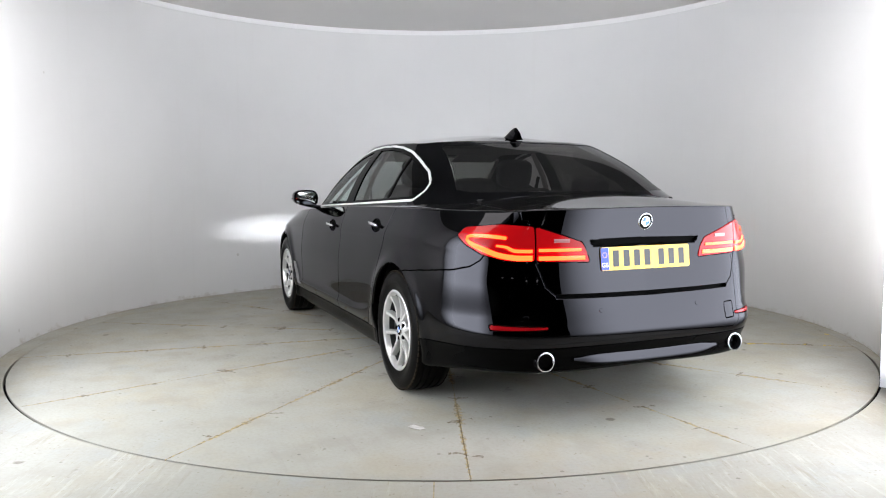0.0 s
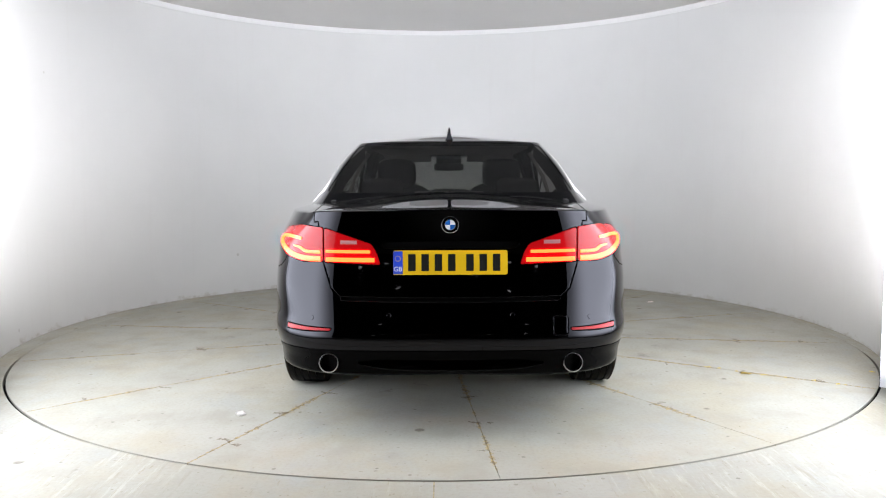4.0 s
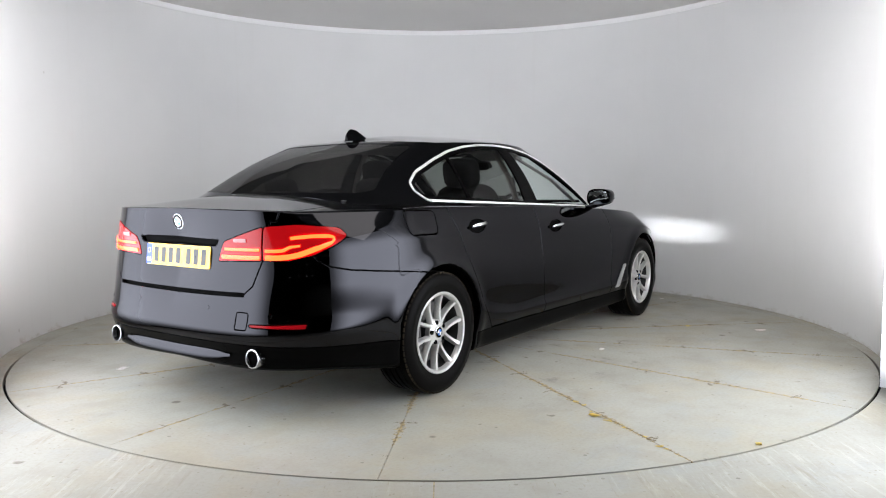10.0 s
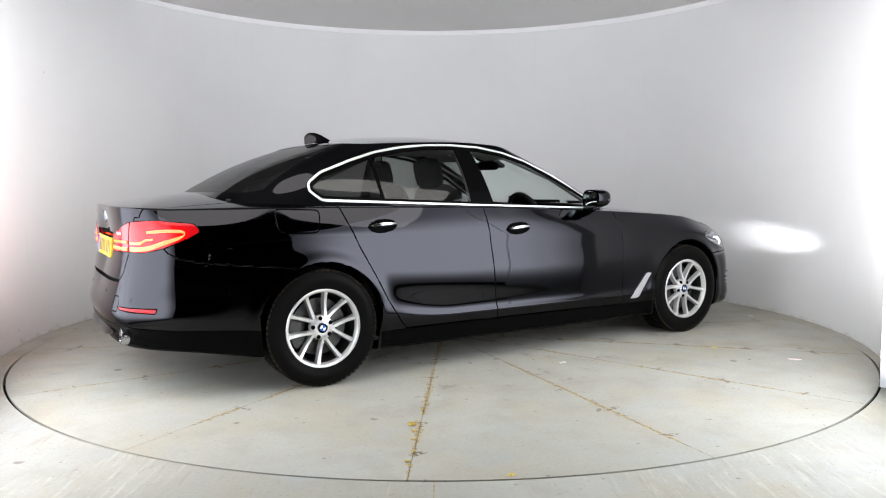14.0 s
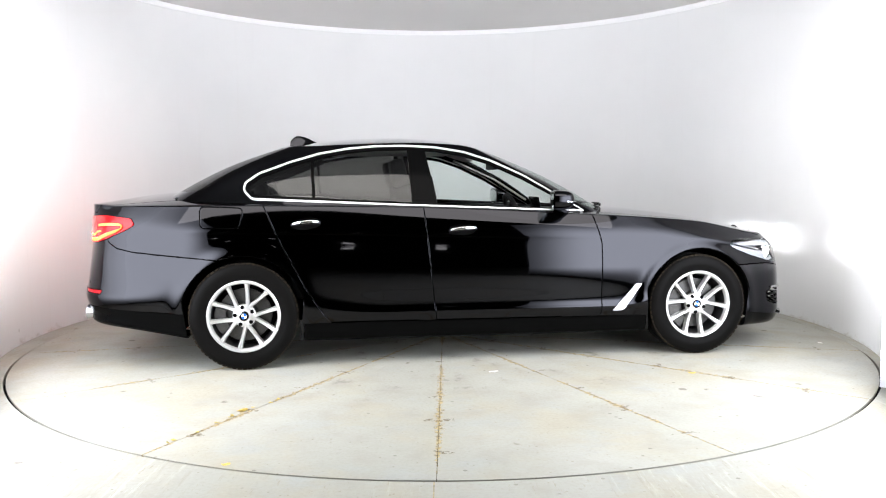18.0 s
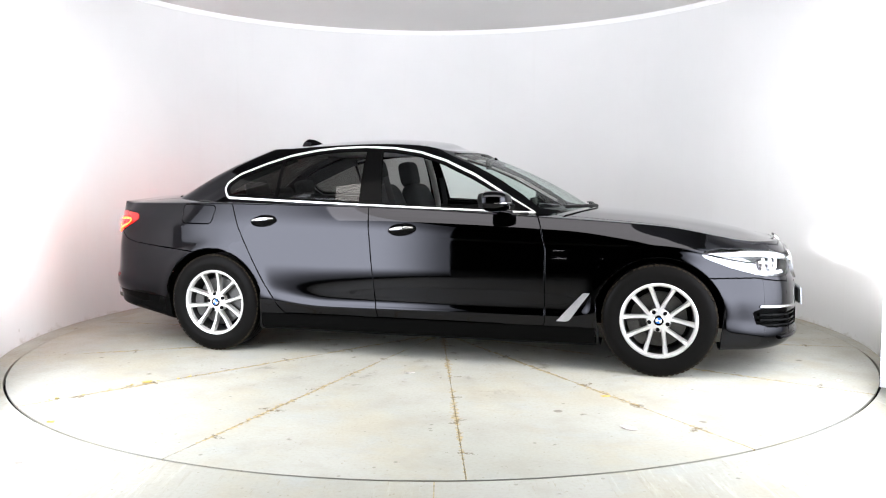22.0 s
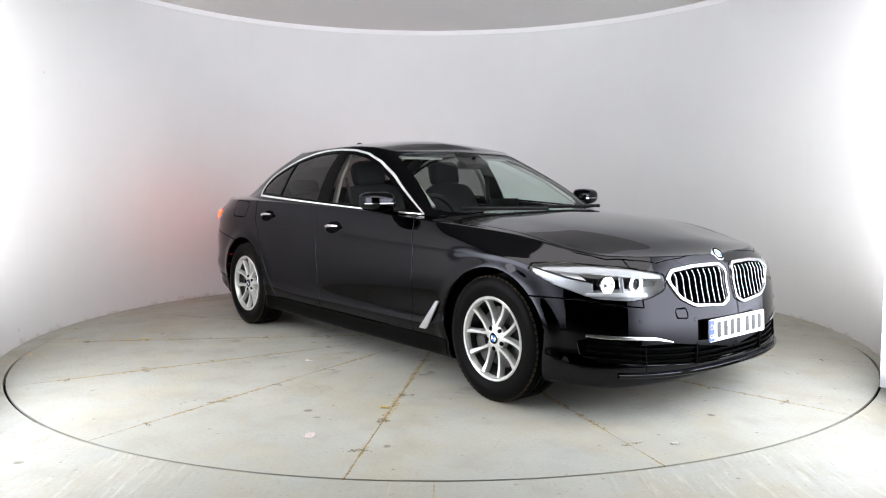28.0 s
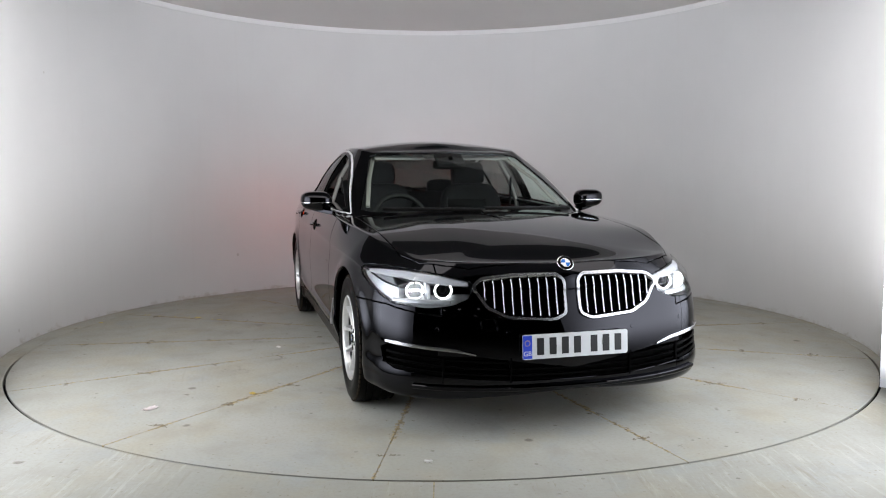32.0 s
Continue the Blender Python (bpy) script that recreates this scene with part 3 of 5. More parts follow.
# doors, sill, filler flap
FRONT_DOOR = [(-0.282, 0.285), (0.80, 0.280), (0.812, 0.30), (0.812, 0.76), (0.775, 0.90), (0.74, 1.0), (-0.365, 1.1)]
REAR_DOOR = [(-0.282, 0.285), (-0.95, 0.287), (-0.995, 0.337), (-1.182, 0.622), (-1.262, 0.804), (-1.385, 1.033), (-1.42, 1.1), (-0.365, 1.1)]
door_zone = lambda x, y, z: y > 0.84
body.cut(FRONT_DOOR, "xz", 5, door_zone, (0,))
body.cut(REAR_DOOR, "xz", 6, door_zone, (0,))
body.cut([(-1.12, 0.0), (1.12, 0.0), (1.12, 0.276), (-1.12, 0.282)], "xz", 7, side, (0,))
body.cut(rounded([(-1.745, 1.020), (-1.735, 0.888), (-1.500, 0.884), (-1.480, 1.010)], 0.035, 4), "xz", 8, side, (0,))
HANDLES = {"f": (-0.109, 0.861), "r": (-1.098, 0.908)}
for key, (hx, hz) in HANDLES.items():
    body.cut([(hx + 0.092 * math.cos(a), hz + 0.006 * math.cos(a) + 0.036 * math.sin(a)) for a in np.linspace(0, 2 * math.pi, 24, endpoint=False)], "xz", 40 if key == "f" else 41, door_zone)
body.cut([(-0.1, 0.621), (0.50, 0.630), (0.50, 0.645), (-0.1, 0.637)], "yz", 29, rl, (2, 4))
# slot over the rear plate
body.cut(rounded([(-0.1, 0.862), (0.30, 0.862), (0.318, 0.892), (-0.1, 0.897)], 0.008, 2), "yz", 28, rl, (2,))
# towing-eye covers
body.cut(rounded([(0.47, 0.475), (0.535, 0.475), (0.535, 0.555), (0.47, 0.555)], 0.01, 2), "yz", 44, rl, (4,))
body.cut(rounded([(0.355, 0.495), (0.425, 0.500), (0.435, 0.545), (0.365, 0.545)], 0.012, 2), "yz", 45, front, (3,))
# cowl and the cabin's floor opening
body.cut([(-1.80, -0.1), (-1.80, 0.60), (-1.5, 0.74), (0.55, 0.74), (0.80, 0.66), (0.84, -0.1)], "xy", 98, lambda x, y, z: z > 0.85, (0,))
body.cut([(0.70, -0.1), (0.70, 0.72), (0.85, 0.72), (0.99, -0.1)], "xy", 9, lambda x, y, z: z > 0.85, (0,))

body.panel("wing_panel", (0, 8), 1, PAINT, car)
body.panel("wing_panel", (0,), -1, PAINT, car)
body.panel("filler_flap", 8, -1, PAINT, car, "black fuel filler flap")
body.panel("bonnet", 1, 0, PAINT, car)
body.panel("boot_lid", 2, 0, PAINT, car)
body.halves("front_bumper", 3, 45, PAINT, car)
body.halves("rear_bumper", 4, 44, PAINT, car)
body.panel("rear_diffuser", 26, 0, GLOSS_BLACK, car, "dark lower bumper apron")
body.panel("boot_gap", 29, 0, DARK, car, "dark gap under the boot lid", off=-0.025, gap=-0.004)
body.panel("plate_recess", 28, 0, DARK, car, "dark slot over the number plate", off=-0.02, gap=0.0)
body.panel("towing_cover", 44, -1, PAINT, car, gap=0.0006)
body.panel("towing_cover", 45, -1, PAINT, car, gap=0.0015)
body.panel("cowl", 9, 0, PLASTIC, car, "black plastic cowl")
body.panel("inner_shell", (0, 1, 2, 3, 4, 5, 6, 8), 0, DARK, car, "black inner shell behind the panel gaps", off=-0.010, gap=0.0, rim=0.001)
doors = {}
for s in (1, -1):
    doors["f", s] = body.panel("door", 5, s, PAINT, car)
    doors["r", s] = body.panel("door", 6, s, PAINT, car)
    body.panel("handle_bowl", 40, s, DARK, doors["f", s], off=-0.016, gap=0.0)
    body.panel("handle_bowl", 41, s, DARK, doors["r", s], off=-0.016, gap=0.0)
    body.panel("sill", 7, s, GLOSS_BLACK, car, "gloss black sill")
    body.panel("reflector", 27, s, RED_DULL, car, "long red bumper reflector", off=0.001)

# cabin: pillars, roof and panes
top = Skin(cabin())
DLO = [(-1.435, 1.057), (0.742, 0.966), (0.33, 1.214), (0.12, 1.311), (-0.06, 1.369), (-0.25, 1.400), (-0.46, 1.411), (-0.65, 1.408),
               (-0.83, 1.391), (-1.02, 1.357), (-1.20, 1.303), (-1.40, 1.230), (-1.488, 1.168), (-1.495, 1.115)]
DLO_IN, DLO_GLASS = rounded(shrink(DLO, 0.0125), 0.012, 2), rounded(shrink(DLO, 0.031), 0.01, 2)
DLO = rounded(DLO, 0.02, 2)
glasshouse = lambda x, y, z: y > 0.45
top.cut(DLO, "xz", 30, glasshouse)
top.cut(DLO_IN, "xz", 31, glasshouse, (30,))
top.cut(DLO_GLASS, "xz", 32, glasshouse, (31,))
# black pillar between the doors, and the narrow bar before the quarter light
top.cut([(-0.445, 1.5), (-0.425, 0.9), (-0.245, 0.9), (-0.345, 1.5)], "xz", 33, glasshouse, (32,))
top.cut([(-1.080, 1.5), (-1.050, 0.9), (-1.030, 0.9), (-1.060, 1.5)], "xz", 33, glasshouse, (32,))
top.cut([(0.60, 1.5), (0.60, 0.9), (0.8, 0.9), (0.8, 1.5)], "xz", 33, glasshouse, (32,))
top.cut([(-0.345, 1.6), (-0.245, 0.8), (0.75, 0.8), (0.75, 1.6)], "xz", 34, glasshouse, (32,))
top.cut([(-1.060, 1.6), (-1.030, 0.8), (-0.425, 0.8), (-0.445, 1.6)], "xz", 35, glasshouse, (32,))
top.cut([(-1.6, 1.6), (-1.6, 0.8), (-1.05, 0.8), (-1.080, 1.6)], "xz", 36, glasshouse, (32,))
WIND = [(-0.1, 0.975), (0.40, 0.975), (0.66, 0.985), (0.715, 1.0), (0.545, 1.345), (0.50, 1.361), (-0.1, 1.377)]
top.cut(WIND, "yz", 37, lambda x, y, z: x > 0.02)
REARW = [(-0.1, 1.112), (0.62, 1.112), (0.665, 1.125), (0.545, 1.378), (0.50, 1.394), (-0.1, 1.408)]
top.cut(REARW, "yz", 38, lambda x, y, z: x < -1.1, (0,))

top.panel("roof_shell", 0, 0, PAINT, car)
top.panel("windscreen", 37, 0, PANE, car, "clear green-tinted windscreen", off=-0.003, gap=0.0, rim=0.004).visible_shadow = False
top.panel("rear_screen", 38, 0, SCREEN, car, "dark tinted rear window", off=-0.003, gap=0.0, rim=0.004).visible_shadow = False
for s in (1, -1):
    top.panel("window_trim", 30, s, SATIN, car, "bright metal window surround", off=0.003, gap=0.001)
    top.panel("window_frame", (31, 33), s, GLOSS_BLACK, car, off=0.0, gap=0.0005)
    if s > 0:
        top.panel("front_window", 34, s, PANE, car, "clear green-tinted side window", off=-0.006, gap=-0.004, rim=0.004).visible_shadow = False
    top.panel("rear_window", 35, s, PRIVACY, car, "dark privacy-tinted window", off=-0.006, gap=-0.004, rim=0.004).visible_shadow = False
    top.panel("quarter_window", 36, s, PRIVACY, car, "dark privacy-tinted quarter window", off=-0.006, gap=-0.004, rim=0.004).visible_shadow = False

from mathutils.bvhtree import BVHTree
SURF = BVHTree.FromPolygons(body.V[:], [f for f, i in zip(body.F, body.I) if i not in (98, 99)])


HULL = BVHTree.FromPolygons(body.V[:] + top.V[:], [f for f, i in zip(body.F, body.I) if i not in (98, 99)] + [[v + len(body.V) for v in f] for f in top.F])


def waist_strip(s):
    """Bright strip along the foot of the side windows."""
    xs = np.linspace(-1.415, 0.715, 40)
    zs = 1.060 - 0.0417 * (xs + 1.415)
    ys = np.array([HULL.ray_cast(Vector((x, 3, z)), Vector((0, -1, 0)))[0].y for x, z in zip(xs, zs)])
    ys = np.polyval(np.polyfit(xs, ys, 5), xs)
    part("waist_strip", sweep([(x, s * (y + 0.004), z) for x, y, z in zip(xs, ys, zs)], 0.0058, 0.004, up=(0, s, 0.2)), SATIN, car, "bright metal strip below the windows")


def on_front(y, z, out=0.0):
    h, n, _, _ = SURF.ray_cast(Vector((4, abs(y), z)), Vector((-1, 0, 0)))
    p = h + n * out
    return Vector((p.x, p.y if y >= 0 else -p.y, p.z))


def on_rear(y, z, out=0.0):
    h, n, _, _ = SURF.ray_cast(Vector((-4, abs(y), z)), Vector((1, 0, 0)))
    p = h + n * out
    return Vector((p.x, p.y if y >= 0 else -p.y, p.z))


def on_side(x, z, s=1, out=0.0):
    h, n, _, _ = SURF.ray_cast(Vector((x, 3, z)), Vector((0, -1, 0)))
    p = h + n * out
    return Vector((p.x, p.y * s, p.z))


# grille
for s in (1, -1):
    ring = body.panel("kidney_grille", 20, s, KIDNEY_METAL, car, "bright-framed kidney-shaped radiator grille", off=0.011, gap=0.0, rim=0.04)
    body.panel("grille_backing", 21, s, DARK, ring, off=-0.06, gap=-0.02, rim=0.0)
    ys = [p[0] for p in KIDNEY_IN]
    for q in range(9):
        y = 0.075 + q * 0.0415
        zs = []
        for i in range(len(KIDNEY_IN)):
            (ya, za), (yb, zb) = KIDNEY_IN[i - 1], KIDNEY_IN[i]
            if (ya - y) * (yb - y) < 0:
                zs.append(za + (zb - za) * (y - ya) / (yb - ya))
        if len(zs) == 2:
            lo, hi = min(zs), max(zs)
            pts = [on_front(y * s, lo + (hi - lo) * t, 0.004) for t in np.linspace(0.05, 0.95, 7)]
            part("grille_bar", sweep(pts, 0.0030, 0.004, up=(1, 0, 0)), KIDNEY_METAL, ring)
            pts = [p - Vector((0.016, 0, 0)) for p in pts]
            part("grille_fin", sweep(pts, 0.0028, 0.012, up=(1, 0, 0)), GLOSS_BLACK, ring)
body.panel("lower_grille", 23, 0, DARK, car, "black lower air intake", off=-0.06, gap=-0.03, rim=0.0)

# wheels


def build_wheel():
    w = new("wheel")
    R, rim_r = 0.3385, 0.222
    prof = [(rim_r - 0.006, -0.10), (rim_r + 0.012, -0.108), (0.285, -0.114), (0.318, -0.108), (0.332, -0.094)]
    for g in (-0.058, -0.020, 0.020, 0.058):
        prof += [(R - 0.0005, g - 0.0055), (R - 0.008, g - 0.0045), (R - 0.008, g + 0.0045), (R - 0.0005, g + 0.0055)]
    prof += [(0.332, 0.094), (0.318, 0.108), (0.285, 0.114), (0.262, 0.1125), (0.258, 0.1105), (rim_r + 0.012, 0.108), (rim_r - 0.006, 0.10)]
    part("tyre", lathe(prof, 96), RUBBER, w)
    # shoulder blocks of the tread
    bm = bmesh.new()
    for k in range(64):
        a = 2 * math.pi * k / 64
        for q in (-1, 1):
            m = Matrix.Rotation(a, 4, "Y") @ Matrix.Translation((R - 0.0135, q * 0.086, 0)) @ Matrix.Rotation(q * -0.42, 4, "Z")
            box(0.010, 0.030, 0.023, m, bm=bm)
    tagged(part("tread", bm, DUSTY, w), kind="stuff")
    rp = [(0.20, -0.09), (rim_r, -0.10), (rim_r + 0.002, 0.085), (rim_r + 0.006, 0.1035), (rim_r, 0.1085), (rim_r - 0.010, 0.1065), (rim_r - 0.016, 0.098),
          (rim_r - 0.019, 0.075), (rim_r - 0.024, 0.0), (0.196, -0.09)]
    rim = part("rim", lathe(rp[1:8], 96), SILVER, w, "silver ten-spoke alloy rim")
    part("rim_barrel", lathe([rp[7], rp[8], rp[9], rp[0], rp[1]], 72), BARREL, w)
    for k in range(5):
        for q in (-1, 1):
            bm = bmesh.new()
            rings = []
            base = 2 * math.pi * k / 5 + math.pi / 2
            for t in np.linspace(0, 1, 9):
                r = 0.052 + (rim_r - 0.014 - 0.052) * t
                lat = 0.030 + 0.029 * t
                ang = base + q * math.asin(lat / r)
                wdt = 0.0125 - 0.002 * math.sin(math.pi * t) + 0.012 * max(0, t - 0.85)
                h = 0.083 + 0.012 * t - 0.012 * math.sin(math.pi * t)
                c, s2 = math.cos(ang), math.sin(ang)
                ctr = Vector((r * c, 0, r * s2))
                tang = Vector((-s2, 0, c))
                ring = []
                for a, hh in ((-1.25, -0.030), (-1.0, -0.006), (-0.70, 0.003), (0.70, 0.003), (1.0, -0.006), (1.25, -0.030)):
                    ring.append(bm.verts.new(ctr + tang * (wdt * a) + Vector((0, h + hh, 0))))
                rings.append(ring)
            for A, B in zip(rings, rings[1:]):
                for i in range(6):
                    j = (i + 1) % 6
                    bm.faces.new((A[i], A[j], B[j], B[i]))
            bmesh.ops.recalc_face_normals(bm, faces=bm.faces)
            part("spoke", bm, SILVER, rim)
    part("hub", lathe([(0.0, 0.082), (0.030, 0.082), (0.036, 0.084), (0.058, 0.082), (0.070, 0.072), (0.072, 0.04), (0.0, 0.04)], 40), SILVER, rim)
    for k in range(5):
        a = 2 * math.pi * k / 5 + math.pi / 2
        m = Matrix.Translation((0.056 * math.cos(a), 0, 0.056 * math.sin(a)))
        part("bolt", lathe([(0.0, 0.0842), (0.0085, 0.0842), (0.0095, 0.0852), (0.0118, 0.0850), (0.0125, 0.083), (0.0125, 0.06)], 12, m=m), DARK, rim)
    cap = part("hub_cap", lathe([(0.0, 0.0895), (0.026, 0.0895), (0.031, 0.087), (0.033, 0.080)], 32), CHROME, w)
    part("cap_ring", lathe([(0.0, 0.0900), (0.0285, 0.0900), (0.0285, 0.085)], 32), GLOSS_BLACK, cap)
    for k in range(4):
        pts = [(0, 0)] + [(0.018 * math.cos(a), 0.018 * math.sin(a)) for a in np.linspace(k * math.pi / 2, (k + 1) * math.pi / 2, 7)]
        part("cap_quarter", prism(pts, 0.001, Matrix.Translation((0, 0.0902, 0)) @ Matrix.Rotation(radians(-90), 4, "X")), (BADGE_B, BADGE_W)[k % 2], cap)
    part("brake_disc", lathe([(0.08, 0.02), (0.165, 0.02), (0.165, -0.005), (0.08, -0.005)], 64, closed=True), STEEL, w, "grey steel brake disc")
    part("brake_hat", lathe([(0.0, 0.045), (0.075, 0.045), (0.082, 0.02), (0.08, -0.03)], 40), STEEL, w)
    cal = [(0.115 * math.cos(a), 0.115 * math.sin(a)) for a in np.linspace(-0.5, 0.5, 8)] + [(0.185 * math.cos(a), 0.185 * math.sin(a)) for a in np.linspace(0.5, -0.5, 8)]
    part("brake_caliper", prism(cal, 0.07, Matrix.Translation((0, -0.02, 0)) @ Matrix.Rotation(radians(-90), 4, "X"), bevel=0.008), STEEL, w, smooth=False)
    part("back_plate", lathe([(0.0, -0.03), (0.19, -0.03)], 40), DARK, w)
    return w


wheel = build_wheel()
wheel.parent = car
wheel.matrix_basis = pose(WHEELS[0][0], WHEELS[0][1], 0.3385)
for (x, y), s, turn in ((WHEELS[0], -1, 31), (WHEELS[1], 1, 15), (WHEELS[1], -1, 11)):
    copy_thing(wheel, pose(x, s * y, 0.3385, 0, 0, 180 if s < 0 else 0) @ pose(0, 0, 0, 0, turn, 0))

# wheel-arch liners and the floor pan
for cx in (1.4875, -1.4875):
    for s in (1, -1):
        bm = bmesh.new()
        aa = np.linspace(-0.08 * math.pi, 1.08 * math.pi, 28)
        ra = [(bm.verts.new((cx + 0.40 * math.cos(a), s * 0.885, 0.335 + 0.40 * math.sin(a))), bm.verts.new((cx + 0.40 * math.cos(a), s * 0.50, 0.335 + 0.40 * math.sin(a)))) for a in aa]
        for A, B in zip(ra, ra[1:]):
            bm.faces.new((A[0], B[0], B[1], A[1]))
        bm.faces.new([v[1] for v in ra])
        part("arch_liner", bm, DARK, car)
part("floor_pan", box(4.3, 1.30, 0.10, pose(-0.12, 0, 0.31), bevel=0.03), DARK, car)
part("floor_pan", box(1.9, 1.68, 0.10, pose(-0.02, 0, 0.25), bevel=0.03), DARK, car)


# ---------------------------------------------------------------- lamps
def hexagon(cx, cy, r, n=6, turn=0.0):
    return [(cx + r * math.cos(2 * math.pi * k / n + turn), cy + r * math.sin(2 * math.pi * k / n + turn)) for k in range(n)]


for s in (1, -1):
    lamp = body.panel("headlamp", (22, 46), s, CLEAR, car, "large clear headlamp with two lit rings", off=0.0, gap=0.0005, rim=0.006)
    lamp.visible_shadow = False
    body.panel("lamp_housing", (22, 46), s, LAMP_SHELL, lamp, off=-0.095, gap=-0.008, rim=-0.09)
    body.panel("lamp_bezel", 46, s, LAMP_SHELL, lamp, "silver outer bezel", off=-0.028, gap=0.004, rim=0.05)
    # bright brow along the top edge, and the dark inner end
    brow = []
    for y in np.linspace(0.475, 0.855, 16):
        z = 0.712 + 0.034 * min(1, (y - 0.475) / 0.25)
        brow.append(on_front(s * y, z - 0.004, -0.014))
    part("brow", sweep(brow, 0.021, 0.006, up=(1, 0, 0.5), taper=lambda t: (0.45 + 0.55 * min(1, t / 0.3)) * (1 if t < 0.75 else 1 - 2.4 * (t - 0.75))), LAMP_WHITE, lamp, "pale brow strip")
    for y, z, w in ((0.665, 0.668, 0.026),):
        c = on_front(s * y, z, -0.050)
        part("lamp_baffle", box(0.02, w, 0.085, pose(c.x, c.y, c.z, 0, -8, -s * 28), bevel=0.006), LAMP_SHELL, lamp)
    pts = [on_front(s * y, 0.622 + 0.02 * (y - 0.55), -0.030) for y in np.linspace(0.56, 0.80, 10)]
    part("lamp_sill", sweep(pts, 0.012, 0.006, up=(1, 0, 0.4)), LAMP_SHELL, lamp)
    for y, z, lit in ((0.725, 0.668, True), (0.595, 0.668, False)):
        c = on_front(s * y, z, -0.055)
        ring = [(c.x + 0.004, c.y + 0.040 * math.cos(a), c.z + 0.037 * math.sin(a)) for a in np.linspace(radians(100), radians(440), 30)]
        part("light_ring", sweep(ring, 0.0038, 0.006, up=(1, 0, 0)), RING_GLOW, lamp, "glowing white ring")
        M = Matrix.Translation(c)
        part("reflector_bowl", lathe([(0.034, 0.0), (0.030, -0.03), (0.018, -0.06), (0.0, -0.065)], 28, axis="x", m=M), REFLECTOR, lamp)
        if lit:
            part("beam_tube", lathe([(0.030, 0.012), (0.031, 0.012), (0.031, -0.035), (0.030, -0.035)], 28, axis="x", m=M, closed=True), GLOSS_BLACK, lamp)
            for q in (-1, 1):
                part("beam_shield", box(0.002, 0.058, 0.026, M @ pose(0.010, 0, q * 0.0175)), GLARE, lamp, smooth=False)
            part("beam_source", box(0.004, 0.052, 0.006, M @ pose(-0.030, 0, 0)), LAMP_GLOW, lamp, "dazzling white low-beam light", smooth=False)
        else:
            part("projector_lens", lathe([(0.0, 0.004), (0.012, 0.001), (0.022, -0.008), (0.026, -0.02)], 24, axis="x", m=M), GLOSS_BLACK, lamp)

for s in (1, -1):
    outer = body.panel("tail_lamp", 24, s, RED_LENS, car, "glowing red tail lamp with a hooked light strip", off=0.003, gap=0.0015, rim=0.03)
    inner = body.panel("tail_lamp", 25, s, RED_LENS, car, "glowing red lamp in the boot lid", off=0.003, gap=0.0015, rim=0.03)
    for path, w in (([(0.597, 0.815), (0.67, 0.816), (0.735, 0.830), (0.785, 0.856), (0.812, 0.885), (0.806, 0.905), (0.77, 0.911), (0.73, 0.909), (0.695, 0.905)], 0.0125),
                    ([(0.597, 0.847), (0.64, 0.847), (0.675, 0.850), (0.70, 0.864), (0.735, 0.870)], 0.0078)):
        at, k = spline(path)
        pts = [on_rear(s * y, z, 0.004) for y, z in at(np.linspace(0, k[-1], 36))]
        part("light_strip", sweep(pts, w, 0.0035, up=lambda i: Vector((-1, 0, 0)), taper=lambda t: 1.0 if t < 0.6 else 1.0 - 0.4 * (t - 0.6) / 0.4), RED_GLOW, outer, "bright orange-red light guide")
    for z0, y0, y1, w in ((0.812, 0.345, 0.570, 0.0100), (0.850, 0.365, 0.570, 0.0072)):
        pts = [on_rear(s * y, z0 + 0.006 * (y - y0), 0.004) for y in np.linspace(y0, y1, 9)]
        part("light_strip", sweep(pts, w, 0.0035, up=lambda i: Vector((-1, 0, 0))), RED_GLOW, inner, "bright orange-red light guide")
    pts = [on_rear(s * y, 0.893, 0.004) for y in np.linspace(0.425, 0.50, 6)]
    part("reversing_light", sweep(pts, 0.009, 0.003, up=lambda i: Vector((-1, 0, 0))), material("pale_reversing_lens", (0.42, 0.17, 0.17), 0.2), inner, "pale clear reversing light")

# parking sensors
def sensor(p, n):
    part("parking_sensor", lathe([(0.0, 0.0015), (0.0095, 0.0012), (0.0105, 0.0), (0.0105, -0.004)], 20, axis="z", m=Matrix.Translation(p) @ n.to_track_quat("Z", "Y").to_matrix().to_4x4()), PAINT, car)


for s in (1, -1):
    for y, z in ((0.62, 0.50), (0.31, 0.485)):
        h, n, _, _ = SURF.ray_cast(Vector((4, y, z)), Vector((-1, 0, 0)))
        sensor(Vector((h.x, s * h.y, h.z)), Vector((n.x, s * n.y, n.z)))
    for y, z in ((0.28, 0.565), (0.64, 0.545)):
        h, n, _, _ = SURF.ray_cast(Vector((-4, y, z)), Vector((1, 0, 0)))
        sensor(Vector((h.x, s * h.y, h.z)), Vector((n.x, s * n.y, n.z)))

# ---------------------------------------------------------------- front: low grille bars, blades
def bar_on_front(name, y0, y1, zf, w, t, mat, out, n=14, parent=None, label=""):
    pts = [on_front(y, zf(abs(y)), out) for y in np.linspace(y0, y1, n)]
    return part(name, sweep(pts, w, t, up=(1, 0, 0)), mat, parent or car, label)


